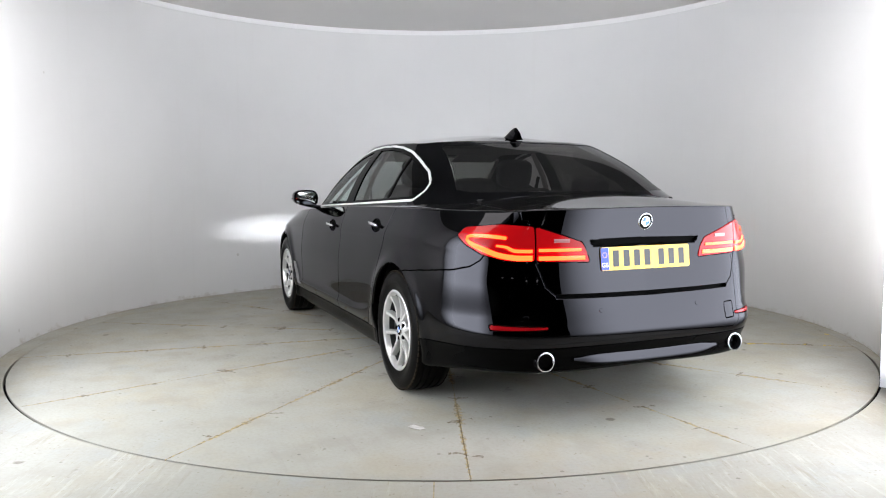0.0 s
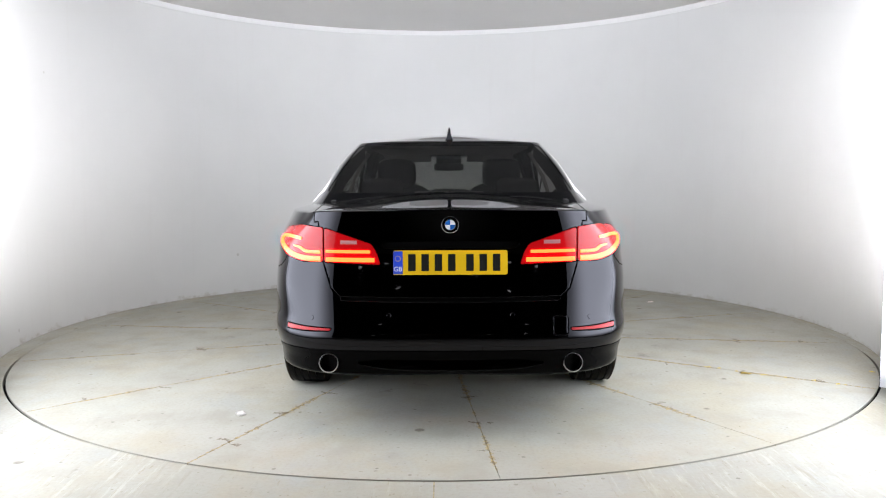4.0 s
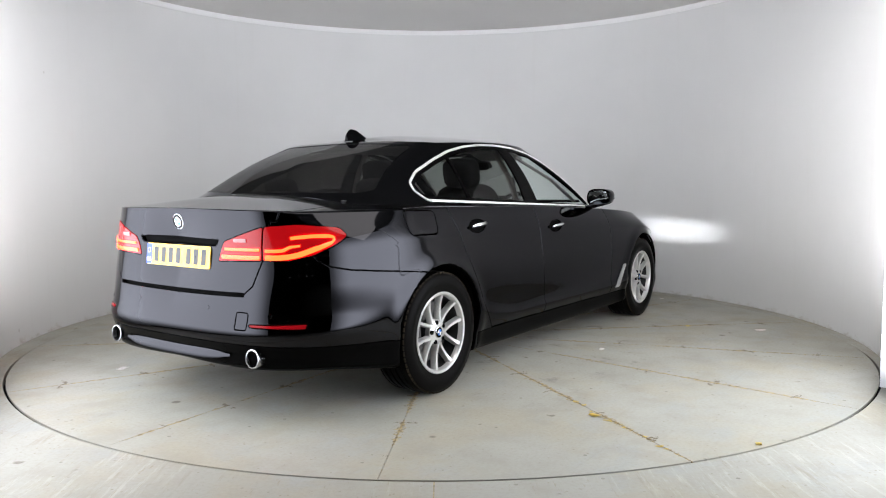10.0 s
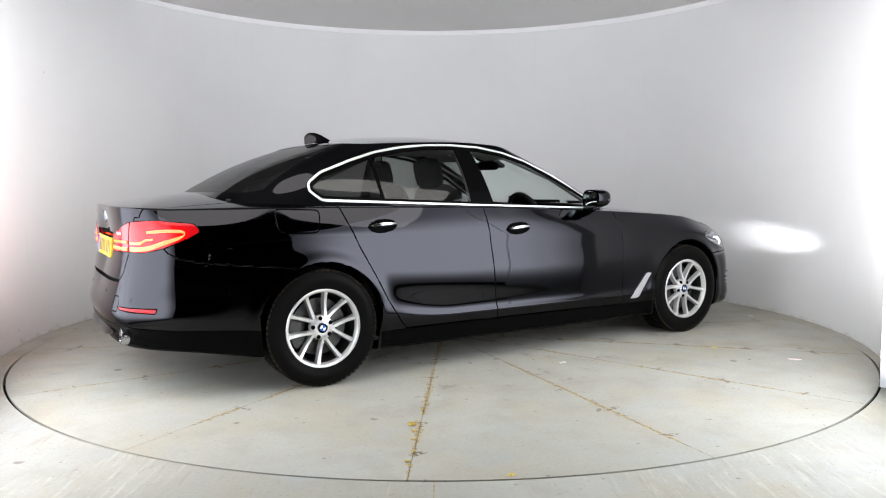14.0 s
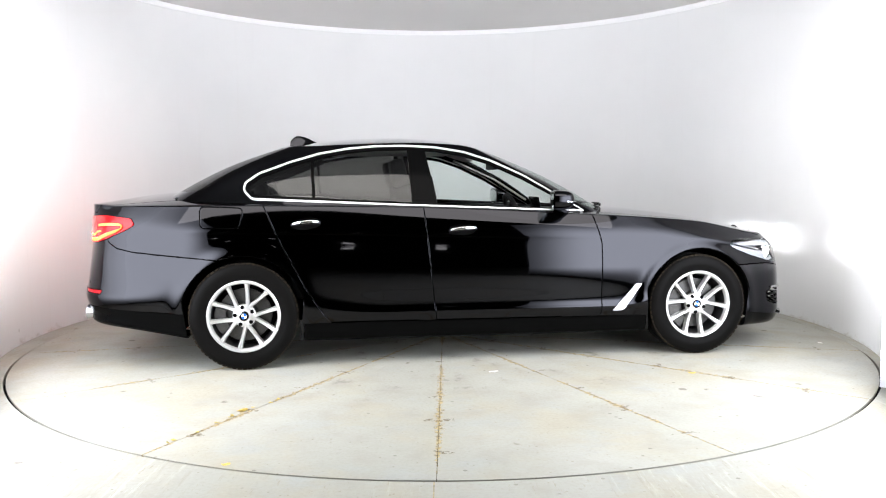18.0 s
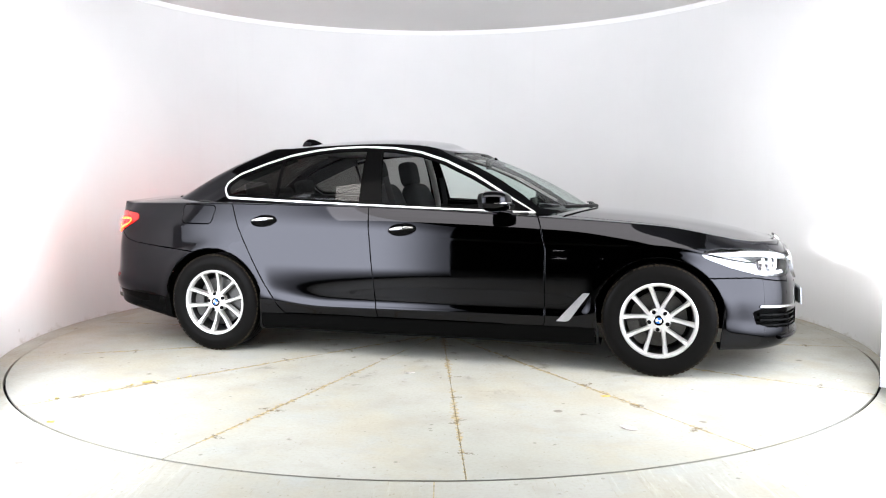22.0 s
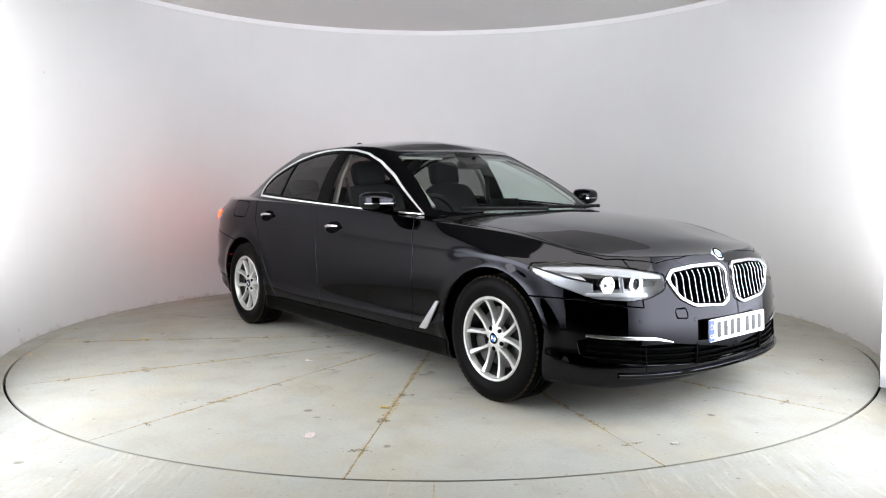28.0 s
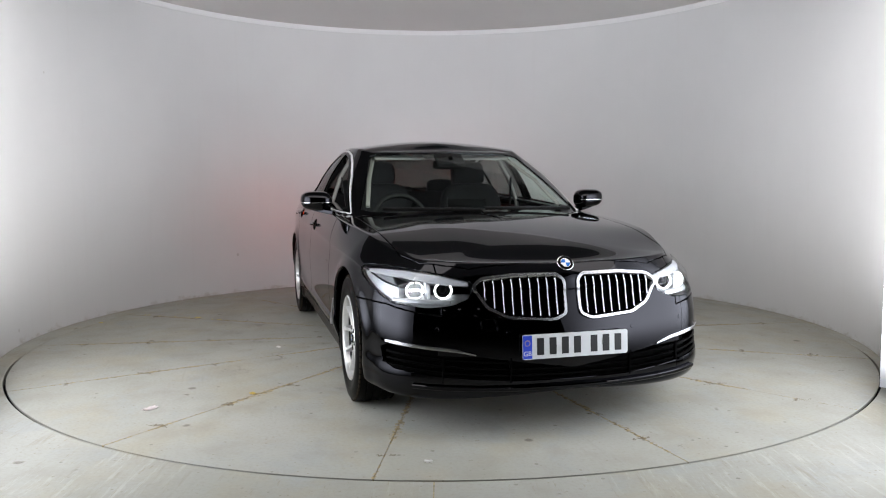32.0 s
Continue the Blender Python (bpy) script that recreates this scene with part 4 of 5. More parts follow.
for k, z in enumerate((0.283, 0.312, 0.342)):
    bar_on_front("grille_slat", -0.60, 0.60, lambda y, z=z: z + 0.02 * (y / 0.6) ** 2, 0.0065, 0.016, GLOSS_BLACK, -0.022, 28)
    for s in (1, -1):
        bar_on_front("grille_slat", s * 0.60, s * 0.82, lambda y, z=z: z + 0.02 + (y - 0.6) * 0.10, 0.008, 0.012, GLOSS_BLACK, -0.012, 12)
for s in (1, -1):
    for y in (0.30, 0.60):
        pts = [on_front(s * y, z, -0.010) for z in np.linspace(0.255, 0.372, 5)]
        part("grille_post", sweep(pts, 0.006, 0.012, up=(1, 0, 0)), GLOSS_BLACK, car)
    bl = []
    for t in np.linspace(0, 1, 18):
        y = 0.455 + 0.365 * t
        z = 0.388 + 0.014 * min(1, t / 0.25) + 0.030 * t
        bl.append(on_front(s * y, z, 0.004))
    part("bumper_blade", sweep(bl, 0.0085, 0.006, up=(1, 0, 0), taper=lambda t: 0.35 + 0.65 * min(1, t / 0.3) * (1 if t < 0.9 else 1 - 4 * (t - 0.9))), CHROME, car, "bright metal bumper blade")
    # wing blade behind the front wheel
    pts = [(1.085, 0.492), (1.045, 0.492), (0.885, 0.318), (0.945, 0.318), (0.965, 0.326)]
    bm = bmesh.new()
    lo = [bm.verts.new(on_side(x, z, s, 0.001)) for x, z in pts]
    hi = [bm.verts.new(on_side(x, z, s, 0.010)) for x, z in pts]
    bm.faces.new(hi)
    for i in range(len(pts)):
        bm.faces.new((lo[i], lo[(i + 1) % len(pts)], hi[(i + 1) % len(pts)], hi[i]))
    bmesh.ops.recalc_face_normals(bm, faces=bm.faces)
    bmesh.ops.bevel(bm, geom=list(bm.edges), offset=0.003, segments=2, affect="EDGES")
    part("wing_blade", bm, BLADE, car, "slanted satin metal wing blade")

# splitter lip and rear apron strip
pts = [on_front(y, 0.228 + 0.012 * (abs(y) / 0.7) ** 2, 0.008) for y in np.linspace(-0.72, 0.72, 30)]
part("front_lip", sweep(pts, 0.010, 0.012, up=(1, 0, 0)), PAINT, car)
pts = [on_rear(y, 0.345 - 0.012 * (1 - (abs(y) / 0.42) ** 2), 0.010) for y in np.linspace(-0.42, 0.42, 26)]
part("apron_strip", sweep(pts, 0.026, 0.010, up=lambda i: Vector((-1, 0, 0.35)), taper=lambda t: max(0.25, 1 - abs(2 * t - 1) ** 6)), PAINT, car, "glossy dark strip across the rear apron")

# exhaust tips
for s in (1, -1):
    M = pose(-2.434, s * 0.56, 0.335, 0, 4, 0)
    tip = part("exhaust_tip", lathe([(0.041, 0.10), (0.043, -0.06), (0.046, -0.072), (0.0455, -0.079), (0.0400, -0.080), (0.0380, -0.072), (0.037, 0.10)], 36, axis="x", m=M, closed=True), KIDNEY_METAL, car, "round chrome exhaust tip")
    part("exhaust_bore", lathe([(0.0, 0.02), (0.0365, 0.02), (0.0372, -0.055)], 28, axis="x", m=M), DARK, tip)

# ---------------------------------------------------------------- plates and roundels
def letters(text, size, depth, mat, parent, m, label=""):
    c = bpy.data.curves.new("lettering", "FONT")
    c.body, c.size, c.extrude, c.align_x, c.align_y = text, size, depth, "CENTER", "CENTER"
    tmp = bpy.data.objects.new("lettering", c)
    scene.collection.objects.link(tmp)
    me = bpy.data.meshes.new_from_object(tmp.evaluated_get(bpy.context.evaluated_depsgraph_get()))
    bpy.data.objects.remove(tmp)
    me.materials.append(mat)
    ob = new("lettering", me)
    ob.parent, ob.matrix_basis = parent, m
    return ob


def number_plate(m, mat, label):
    """A plate in its own x, y plane facing +z, with plain bars for the characters."""
    pl = part("number_plate", prism(rounded([(-0.26, -0.0555), (0.26, -0.0555), (0.26, 0.0555), (-0.26, 0.0555)], 0.010, 4), 0.006, bevel=0.0015), mat, car, label, matrix=m, smooth=False)
    part("plate_band", prism([(-0.2595, -0.052), (-0.216, -0.052), (-0.216, 0.052), (-0.2595, 0.052)], 0.0008, pose(0, 0, 0.0062)), PLATE_B, pl, "blue end band", smooth=False)
    letters("GB", 0.030, 0.0003, BADGE_W, pl, pose(-0.238, -0.030, 0.0074))
    part("band_ring", lathe([(0.011, 0.0), (0.013, 0.0), (0.013, 0.0005), (0.011, 0.0005)], 20, axis="z", m=pose(-0.238, 0.018, 0.0072), closed=True), PLATE_Y, pl)
    for k in range(7):
        x = -0.175 + k * 0.0605 + (0.022 if k > 3 else 0)
        part("plate_bar", prism([(x - 0.017, -0.0385), (x + 0.017, -0.0385), (x + 0.017, 0.0385), (x - 0.017, 0.0385)], 0.0006, pose(0, 0, 0.0062)), INK, pl, smooth=False)
    for x in (-0.10, 0.145):
        part("plate_screw", lathe([(0.0, 0.002), (0.004, 0.002), (0.005, 0.0)], 10, axis="z", m=pose(x, 0.0, 0.0068)), INK, pl)
    return pl


pr = on_rear(0, 0.80)
number_plate(Matrix.Translation((pr.x - 0.016, 0, 0.80)) @ pose(0, 0, 0, 0, 0, -90) @ pose(0, 0, 0, 84, 0, 0), PLATE_Y, "yellow rear number plate with dark bars")
part("plate_holder", box(0.014, 0.50, 0.09, pose(pr.x - 0.008, 0, 0.80)), PLASTIC, car)
pf = on_front(0, 0.425)
number_plate(Matrix.Translation((pf.x + 0.012, 0.0, 0.425)) @ pose(0, 0, 0, 0, 0, 90) @ pose(0, 0, 0, 87, 0, 0), PLATE_W, "white front number plate with dark bars")
part("plate_holder", box(0.012, 0.50, 0.09, pose(pf.x + 0.006, 0, 0.425)), PLASTIC, car)


def roundel(m, r, name="badge"):
    b = part(name, lathe([(0.0, 0.003), (r * 0.9, 0.003), (r * 0.97, 0.002), (r, 0.0), (r, -0.008)], 40, axis="z", m=Matrix()), CHROME, car, "round badge with blue and white quarters", matrix=m)
    part("badge_ring", lathe([(r * 0.60, 0.0036), (r * 0.90, 0.0036), (r * 0.90, 0.0020), (r * 0.60, 0.0020)], 40, axis="z", closed=True), GLOSS_BLACK, b)
    part("badge_rim", lathe([(r * 0.555, 0.0044), (r * 0.60, 0.0044), (r * 0.60, 0.0020), (r * 0.555, 0.0020)], 40, axis="z", closed=True), CHROME, b)
    for k in range(4):
        q = [(0, 0)] + [(r * 0.555 * math.cos(a), r * 0.555 * math.sin(a)) for a in np.linspace(k * math.pi / 2, (k + 1) * math.pi / 2, 8)]
        part("badge_quarter", prism(q, 0.001, pose(0, 0, 0.0030)), (BADGE_W, BADGE_B)[k % 2], b, smooth=False)
    return b


h, n, _, _ = SURF.ray_cast(Vector((-4, 0.001, 0.972)), Vector((1, 0, 0)))
roundel(Matrix.Translation((h.x, 0, h.z)) @ Vector((n.x, 0, n.z)).to_track_quat("Z", "Y").to_matrix().to_4x4(), 0.041)
h, n, _, _ = SURF.ray_cast(Vector((4, 0.001, 0.785)), Vector((-1, 0, 0)))
roundel(Matrix.Translation((h.x, 0, h.z)) @ Vector((n.x, 0, n.z)).to_track_quat("Z", "Y").to_matrix().to_4x4(), 0.041)

for s in (1, -1):
    waist_strip(s)

# ---------------------------------------------------------------- door handles, mirrors, fin, wipers
for s in (1, -1):
    for key, (hx, hz) in HANDLES.items():
        d = doors[key, s]
        pts = [on_side(hx + 0.086 * t, hz + 0.006 * t, s, 0.012 + 0.020 * (1 - t * t)) for t in np.linspace(-1, 1, 13)]
        hd = part("handle", sweep(pts, 0.0125, 0.010, up=lambda i, s=s: Vector((0, s, 0.1)), taper=lambda t: 1.0 - 0.35 * abs(2 * t - 1) ** 3), PAINT, d)
        pts = [on_side(hx + 0.080 * t, hz + 0.006 * t + 0.002, s, 0.0225 + 0.020 * (1 - t * t)) for t in np.linspace(-1, 1, 13)]
        part("handle_strip", sweep(pts, 0.0085, 0.0035, up=lambda i, s=s: Vector((0, s, 0.15)), taper=lambda t: 1.0 - 0.6 * abs(2 * t - 1) ** 3), CHROME, hd, "chrome handle strip")


def door_mirror(s):
    """Housing as a flattened egg with a flat back that holds the glass."""
    root = new("door_mirror")
    root.parent = car
    root["label"] = "black door mirror with a silver strip"
    bm = bmesh.new()
    bmesh.ops.create_uvsphere(bm, u_segments=40, v_segments=24, radius=1)
    for v in bm.verts:
        x, y, z = v.co
        f = lambda q, e: math.copysign(abs(q) ** e, q)
        x, y, z = f(x, 0.75), f(y, 0.62), f(z, 0.72)
        x = max(x, -0.42)
        taper = 1.0 - 0.10 * y
        v.co = (0.098 * x + 0.012 * -y, s * (0.100 * y), 0.064 * z * taper + (0.006 * y))
    if s < 0:
        bmesh.ops.reverse_faces(bm, faces=bm.faces)
    C = (0.505, s * 0.962, 1.045)
    part("housing", bm, PAINT, root, matrix=pose(*C))
    bm = bmesh.new()
    hoops = []
    for r in (0.02, 0.35, 0.7, 1.0):
        hoop = []
        for a in np.linspace(0, 2 * math.pi, 36, endpoint=False):
            y, z = math.copysign(abs(math.sin(a)) ** 0.7, math.sin(a)), math.copysign(abs(math.cos(a)) ** 0.75, math.cos(a))
            hoop.append(bm.verts.new((-0.0445 - 0.012 * r * y - 0.010 * (1 - r * r), s * 0.084 * r * y, 0.050 * r * z)))
        hoops.append(hoop)
    bm.faces.new(hoops[0])
    for A, B in zip(hoops, hoops[1:]):
        for k in range(36):
            bm.faces.new((A[k], B[k], B[(k + 1) % 36], A[(k + 1) % 36]))
    bmesh.ops.recalc_face_normals(bm, faces=bm.faces)
    part("mirror_glass", bm, MIRROR, root, "silvered mirror glass", matrix=pose(*C))
    pts = [(C[0] + 0.098 * math.cos(a) ** 0.75 - 0.012 * math.sin(a) + 0.002, C[1] + s * 0.101 * math.copysign(abs(math.sin(a)) ** 0.62, math.sin(a)), C[2] - 0.008) for a in np.linspace(-0.9, 1.35, 20)]
    part("mirror_strip", sweep(pts, 0.0035, 0.003, up=(0, 0, 1)), CHROME, root, "thin silver strip")
    foot = [(0.555, s * 0.855, 0.972), (0.545, s * 0.885, 0.978), (0.525, s * 0.925, 0.985), (0.51, s * 0.965, 0.992)]
    part("mirror_foot", sweep(foot, 0.055, 0.016, up=(0, 0, 1), taper=lambda t: 1 - 0.25 * t), PAINT, root)


for s in (1, -1):
    door_mirror(s)

# roof fin
bm = bmesh.new()
rows = []
for t in np.linspace(0, 1, 12):
    x = -1.02 - 0.205 * t
    hgt = 0.074 * (math.sin(math.pi * 0.5 * min(1, t / 0.82)) ** 1.3) * (1 if t < 0.86 else 1 - 0.35 * (t - 0.86) / 0.14)
    wid = 0.030 * (1 - 0.25 * t)
    z0 = 1.447 - 0.024 * t
    rows.append([bm.verts.new((x - 0.012 * k * (t > 0.8), wid * math.cos(math.pi * k) * (1 - (math.sin(math.pi * k)) ** 0.6 * 0.55), z0 + hgt * math.sin(math.pi * k))) for k in np.linspace(0, 1, 11)])
for A, B in zip(rows, rows[1:]):
    for i in range(10):
        bm.faces.new((A[i], B[i], B[i + 1], A[i + 1]))
bm.faces.new(rows[-1])
bmesh.ops.recalc_face_normals(bm, faces=bm.faces)
part("roof_aerial", bm, PAINT, car, "black fin-shaped roof aerial")

# wipers lying at the foot of the windscreen
for y0, y1 in ((0.62, 0.02), (-0.02, -0.60)):
    pts = []
    for t in np.linspace(0, 1, 9):
        y = y0 + (y1 - y0) * t
        pts.append((1.045 - 0.30 * y * y - 0.05 * t, y, 1.000 + 0.010 * t))
    wp = part("wiper", sweep(pts, 0.008, 0.005, taper=lambda t: 1.2 - 0.4 * t), PLASTIC, car)
    part("wiper_blade", sweep([(p[0] + 0.012, p[1], p[2] - 0.010) for p in pts], 0.004, 0.008), RUBBER, wp)

# ---------------------------------------------------------------- cabin
part("headlining", box(1.02, 1.00, 0.02, pose(-0.55, 0, 1.380), bevel=0.008), TRIMGREY, car, "grey headlining")
for s in (1, -1):
    part("pillar_trim", sweep([(-0.39, s * 0.58, 1.37), (-0.37, s * 0.68, 1.20), (-0.35, s * 0.75, 1.0), (-0.35, s * 0.76, 0.80)], 0.024, 0.014, up=(0, 1, 0)), TRIMGREY, car)
    part("pillar_trim", sweep([(0.04, s * 0.50, 1.335), (0.40, s * 0.595, 1.18), (0.68, s * 0.655, 1.01)], 0.008, 0.014, up=(0, 1, 0)), TRIMGREY, car)
    part("pillar_trim", sweep([(-1.02, s * 0.55, 1.36), (-1.42, s * 0.62, 1.20), (-1.60, s * 0.66, 1.08)], 0.05, 0.014, up=(0, 1, 0)), PLASTIC, car)
    part("door_card", box(1.9, 0.05, 0.55, pose(-0.25, s * 0.79, 0.70), bevel=0.02), PLASTIC, car)
    part("belt", sweep([(-0.30, s * 0.68, 1.20), (-0.26, s * 0.66, 1.02), (-0.24, s * 0.62, 0.70)], 0.022, 0.003, up=(0, 1, 0)), CLOTH, car, "black seat belt")
dash = bmesh.new()
rows = []
for x, z, k in ((0.98, 0.955, 0.92), (0.80, 0.965, 1.0), (0.62, 0.962, 1.0), (0.55, 0.935, 1.0), (0.53, 0.86, 1.0), (0.57, 0.62, 0.95)):
    rows.append([dash.verts.new((x - 0.05 * (yy / 0.72) ** 2, yy * k, z - 0.012 * (yy / 0.72) ** 2)) for yy in np.linspace(-0.74, 0.74, 19)])
for A, B in zip(rows, rows[1:]):
    for i in range(18):
        dash.faces.new((A[i], A[i + 1], B[i + 1], B[i]))
part("dashboard", dash, PLASTIC, car, "black dashboard")
part("display", box(0.016, 0.27, 0.10, pose(0.60, 0.03, 1.0, 0, -12, 0), bevel=0.005), GLOSS_BLACK, car, "flat dark display on the dashboard")
SW = pose(0.36, -0.37, 0.90, 0, -22, 0)
ringpts = [SW @ Vector((0, 0.185 * math.cos(a), 0.185 * math.sin(a))) for a in np.linspace(0, 2 * math.pi, 40, endpoint=False)]
sw = part("steering_wheel", sweep(ringpts, 0.015, 0.016, up=lambda i: SW.to_3x3() @ Vector((1, 0, 0.001)), closed=True), PLASTIC, car, "black three-spoke steering wheel")
part("wheel_boss", lathe([(0.0, -0.03), (0.06, -0.025), (0.085, -0.01), (0.08, 0.03)], 28, axis="x", m=SW), PLASTIC, sw)
for a in (0, math.pi, -math.pi / 2):
    pts = [SW @ Vector((0, r * math.cos(a), r * math.sin(a))) for r in (0.06, 0.12, 0.18)]
    part("wheel_spoke", sweep(pts, 0.012, 0.018, up=lambda i: SW.to_3x3() @ Vector((1, 0, 0.001))), SATIN, sw)


def cushion(sx, sy, sz, m, e=0.35):
    bm = bmesh.new()
    bmesh.ops.create_uvsphere(bm, u_segments=28, v_segments=18, radius=1)
    f = lambda q: math.copysign(abs(q) ** e, q)
    for v in bm.verts:
        v.co = m @ Vector((sx / 2 * f(v.co.x), sy / 2 * f(v.co.y), sz / 2 * f(v.co.z)))
    return bm


for y in (0.37, -0.37):
    st = new("front_seat")
    st.parent = car
    part("seat_cushion", cushion(0.52, 0.50, 0.16, pose(-0.02, y, 0.50, 0, -8, 0)), CLOTH, st)
    part("backrest", cushion(0.15, 0.50, 0.66, pose(-0.34, y, 0.83, 0, -18, 0), 0.45), CLOTH, st, "dark padded backrest")
    part("headrest", cushion(0.11, 0.27, 0.20, pose(-0.48, y, 1.225, 0, -12, 0), 0.5), CLOTH, st, "dark padded headrest")
    for q in (-0.05, 0.05):
        part("headrest_post", sweep([(-0.46, y + q, 1.16), (-0.43, y + q, 1.06)], 0.006, 0.006), CHROME, st)
bench = new("rear_seat")
bench.parent = car
part("seat_cushion", cushion(0.50, 1.30, 0.16, pose(-0.95, 0, 0.50, 0, -6, 0), 0.3), CLOTH, bench)
part("backrest", cushion(0.16, 1.30, 0.62, pose(-1.28, 0, 0.78, 0, -20, 0), 0.35), CLOTH, bench)
for y in (-0.40, 0.0, 0.40):
    part("headrest", cushion(0.10, 0.25, 0.13 if y else 0.08, pose(-1.42, y, 1.12 if y else 1.08, 0, -14, 0), 0.5), CLOTH, bench)
part("parcel_shelf", box(0.55, 1.25, 0.03, pose(-1.66, 0, 1.045, 0, 3, 0), bevel=0.01), CLOTH, car)
part("bulkhead", box(0.03, 1.5, 0.60, pose(0.86, 0, 0.62)), DARK, car)
rv = part("interior_mirror", cushion(0.03, 0.24, 0.065, pose(0.26, 0.0, 1.285, 0, 0, 8), 0.4), GLOSS_BLACK, car, "black interior mirror")
part("mirror_stalk", sweep([(0.30, 0, 1.31), (0.32, 0, 1.335)], 0.012, 0.012, up=(0, 1, 0)), GLOSS_BLACK, rv)
part("sensor_box", box(0.16, 0.20, 0.03, pose(0.29, 0.0, 1.318, 0, 28, 0), bevel=0.01), PLASTIC, car, "black sensor box behind the windscreen")
for s in (1, -1):
    part("sun_visor", box(0.16, 0.36, 0.016, pose(0.06, s * 0.32, 1.352, 0, 18, 0), bevel=0.006), TRIMGREY, car)


# ---------------------------------------------------------------- the studio


class Nodes:
    """Shortcuts for building a node tree."""

    def __init__(self, name, rough):
        self.m = bpy.data.materials.new(name)
        self.m.use_nodes = True
        self.nt = self.m.node_tree
        self.b = self.nt.nodes["Principled BSDF"]
        self.b.inputs["Roughness"].default_value = rough
        self.co = self.nt.nodes.new("ShaderNodeTexCoord").outputs["Object"]

    def put(self, sock, v):
        if isinstance(v, (int, float)):
            sock.default_value = v
        elif isinstance(v, tuple):
            sock.default_value = (*v, 1) if len(v) == 3 and len(sock.default_value) == 4 else v
        else:
            self.nt.links.new(v, sock)

    def math(self, op, a, b=0.0, c=0.0):
        n = self.nt.nodes.new("ShaderNodeMath")
        n.operation = op
        for s, v in zip(n.inputs, (a, b, c)):
            self.put(s, v)
        return n.outputs[0]

    def noise(self, scale, detail=4, rough=0.55, stretch=None, co=None):
        co = co or self.co
        if stretch:
            mp = self.nt.nodes.new("ShaderNodeMapping")
            mp.inputs["Scale"].default_value = stretch
            self.nt.links.new(co, mp.inputs[0])
            co = mp.outputs[0]
        n = self.nt.nodes.new("ShaderNodeTexNoise")
        n.inputs["Scale"].default_value, n.inputs["Detail"].default_value, n.inputs["Roughness"].default_value = scale, detail, rough
        self.nt.links.new(co, n.inputs["Vector"])
        return n.outputs["Fac"]

    def step(self, v, lo, hi, a=0.0, b=1.0):
        n = self.nt.nodes.new("ShaderNodeMapRange")
        n.interpolation_type = "SMOOTHSTEP"
        for i, q in enumerate((v, lo, hi, a, b)):
            self.put(n.inputs[i], q)
        return n.outputs[0]

    def mix(self, f, a, b):
        n = self.nt.nodes.new("ShaderNodeMix")
        n.data_type = "RGBA"
        self.put(n.inputs["Factor"], f)
        self.put(n.inputs["A"], a)
        self.put(n.inputs["B"], b)
        return n.outputs["Result"]

    def xyz(self):
        n = self.nt.nodes.new("ShaderNodeSeparateXYZ")
        self.nt.links.new(self.co, n.inputs[0])
        return n.outputs

    def specks(self, scale, size):
        n = self.nt.nodes.new("ShaderNodeTexVoronoi")
        n.inputs["Scale"].default_value = scale
        self.nt.links.new(self.co, n.inputs["Vector"])
        return self.step(n.outputs["Distance"], size * 0.6, size, 1.0, 0.0)

    def done(self, colour, height=None, strength=0.1, rough=None):
        self.put(self.b.inputs["Base Color"], colour)
        if rough is not None:
            self.put(self.b.inputs["Roughness"], rough)
        if height is not None:
            bp = self.nt.nodes.new("ShaderNodeBump")
            bp.inputs["Strength"].default_value, bp.inputs["Distance"].default_value = strength, 0.01
            self.nt.links.new(height, bp.inputs["Height"])
            self.nt.links.new(bp.outputs[0], self.b.inputs["Normal"])
        return self.m


STEP, PHASE = 360 / 14, 159.1


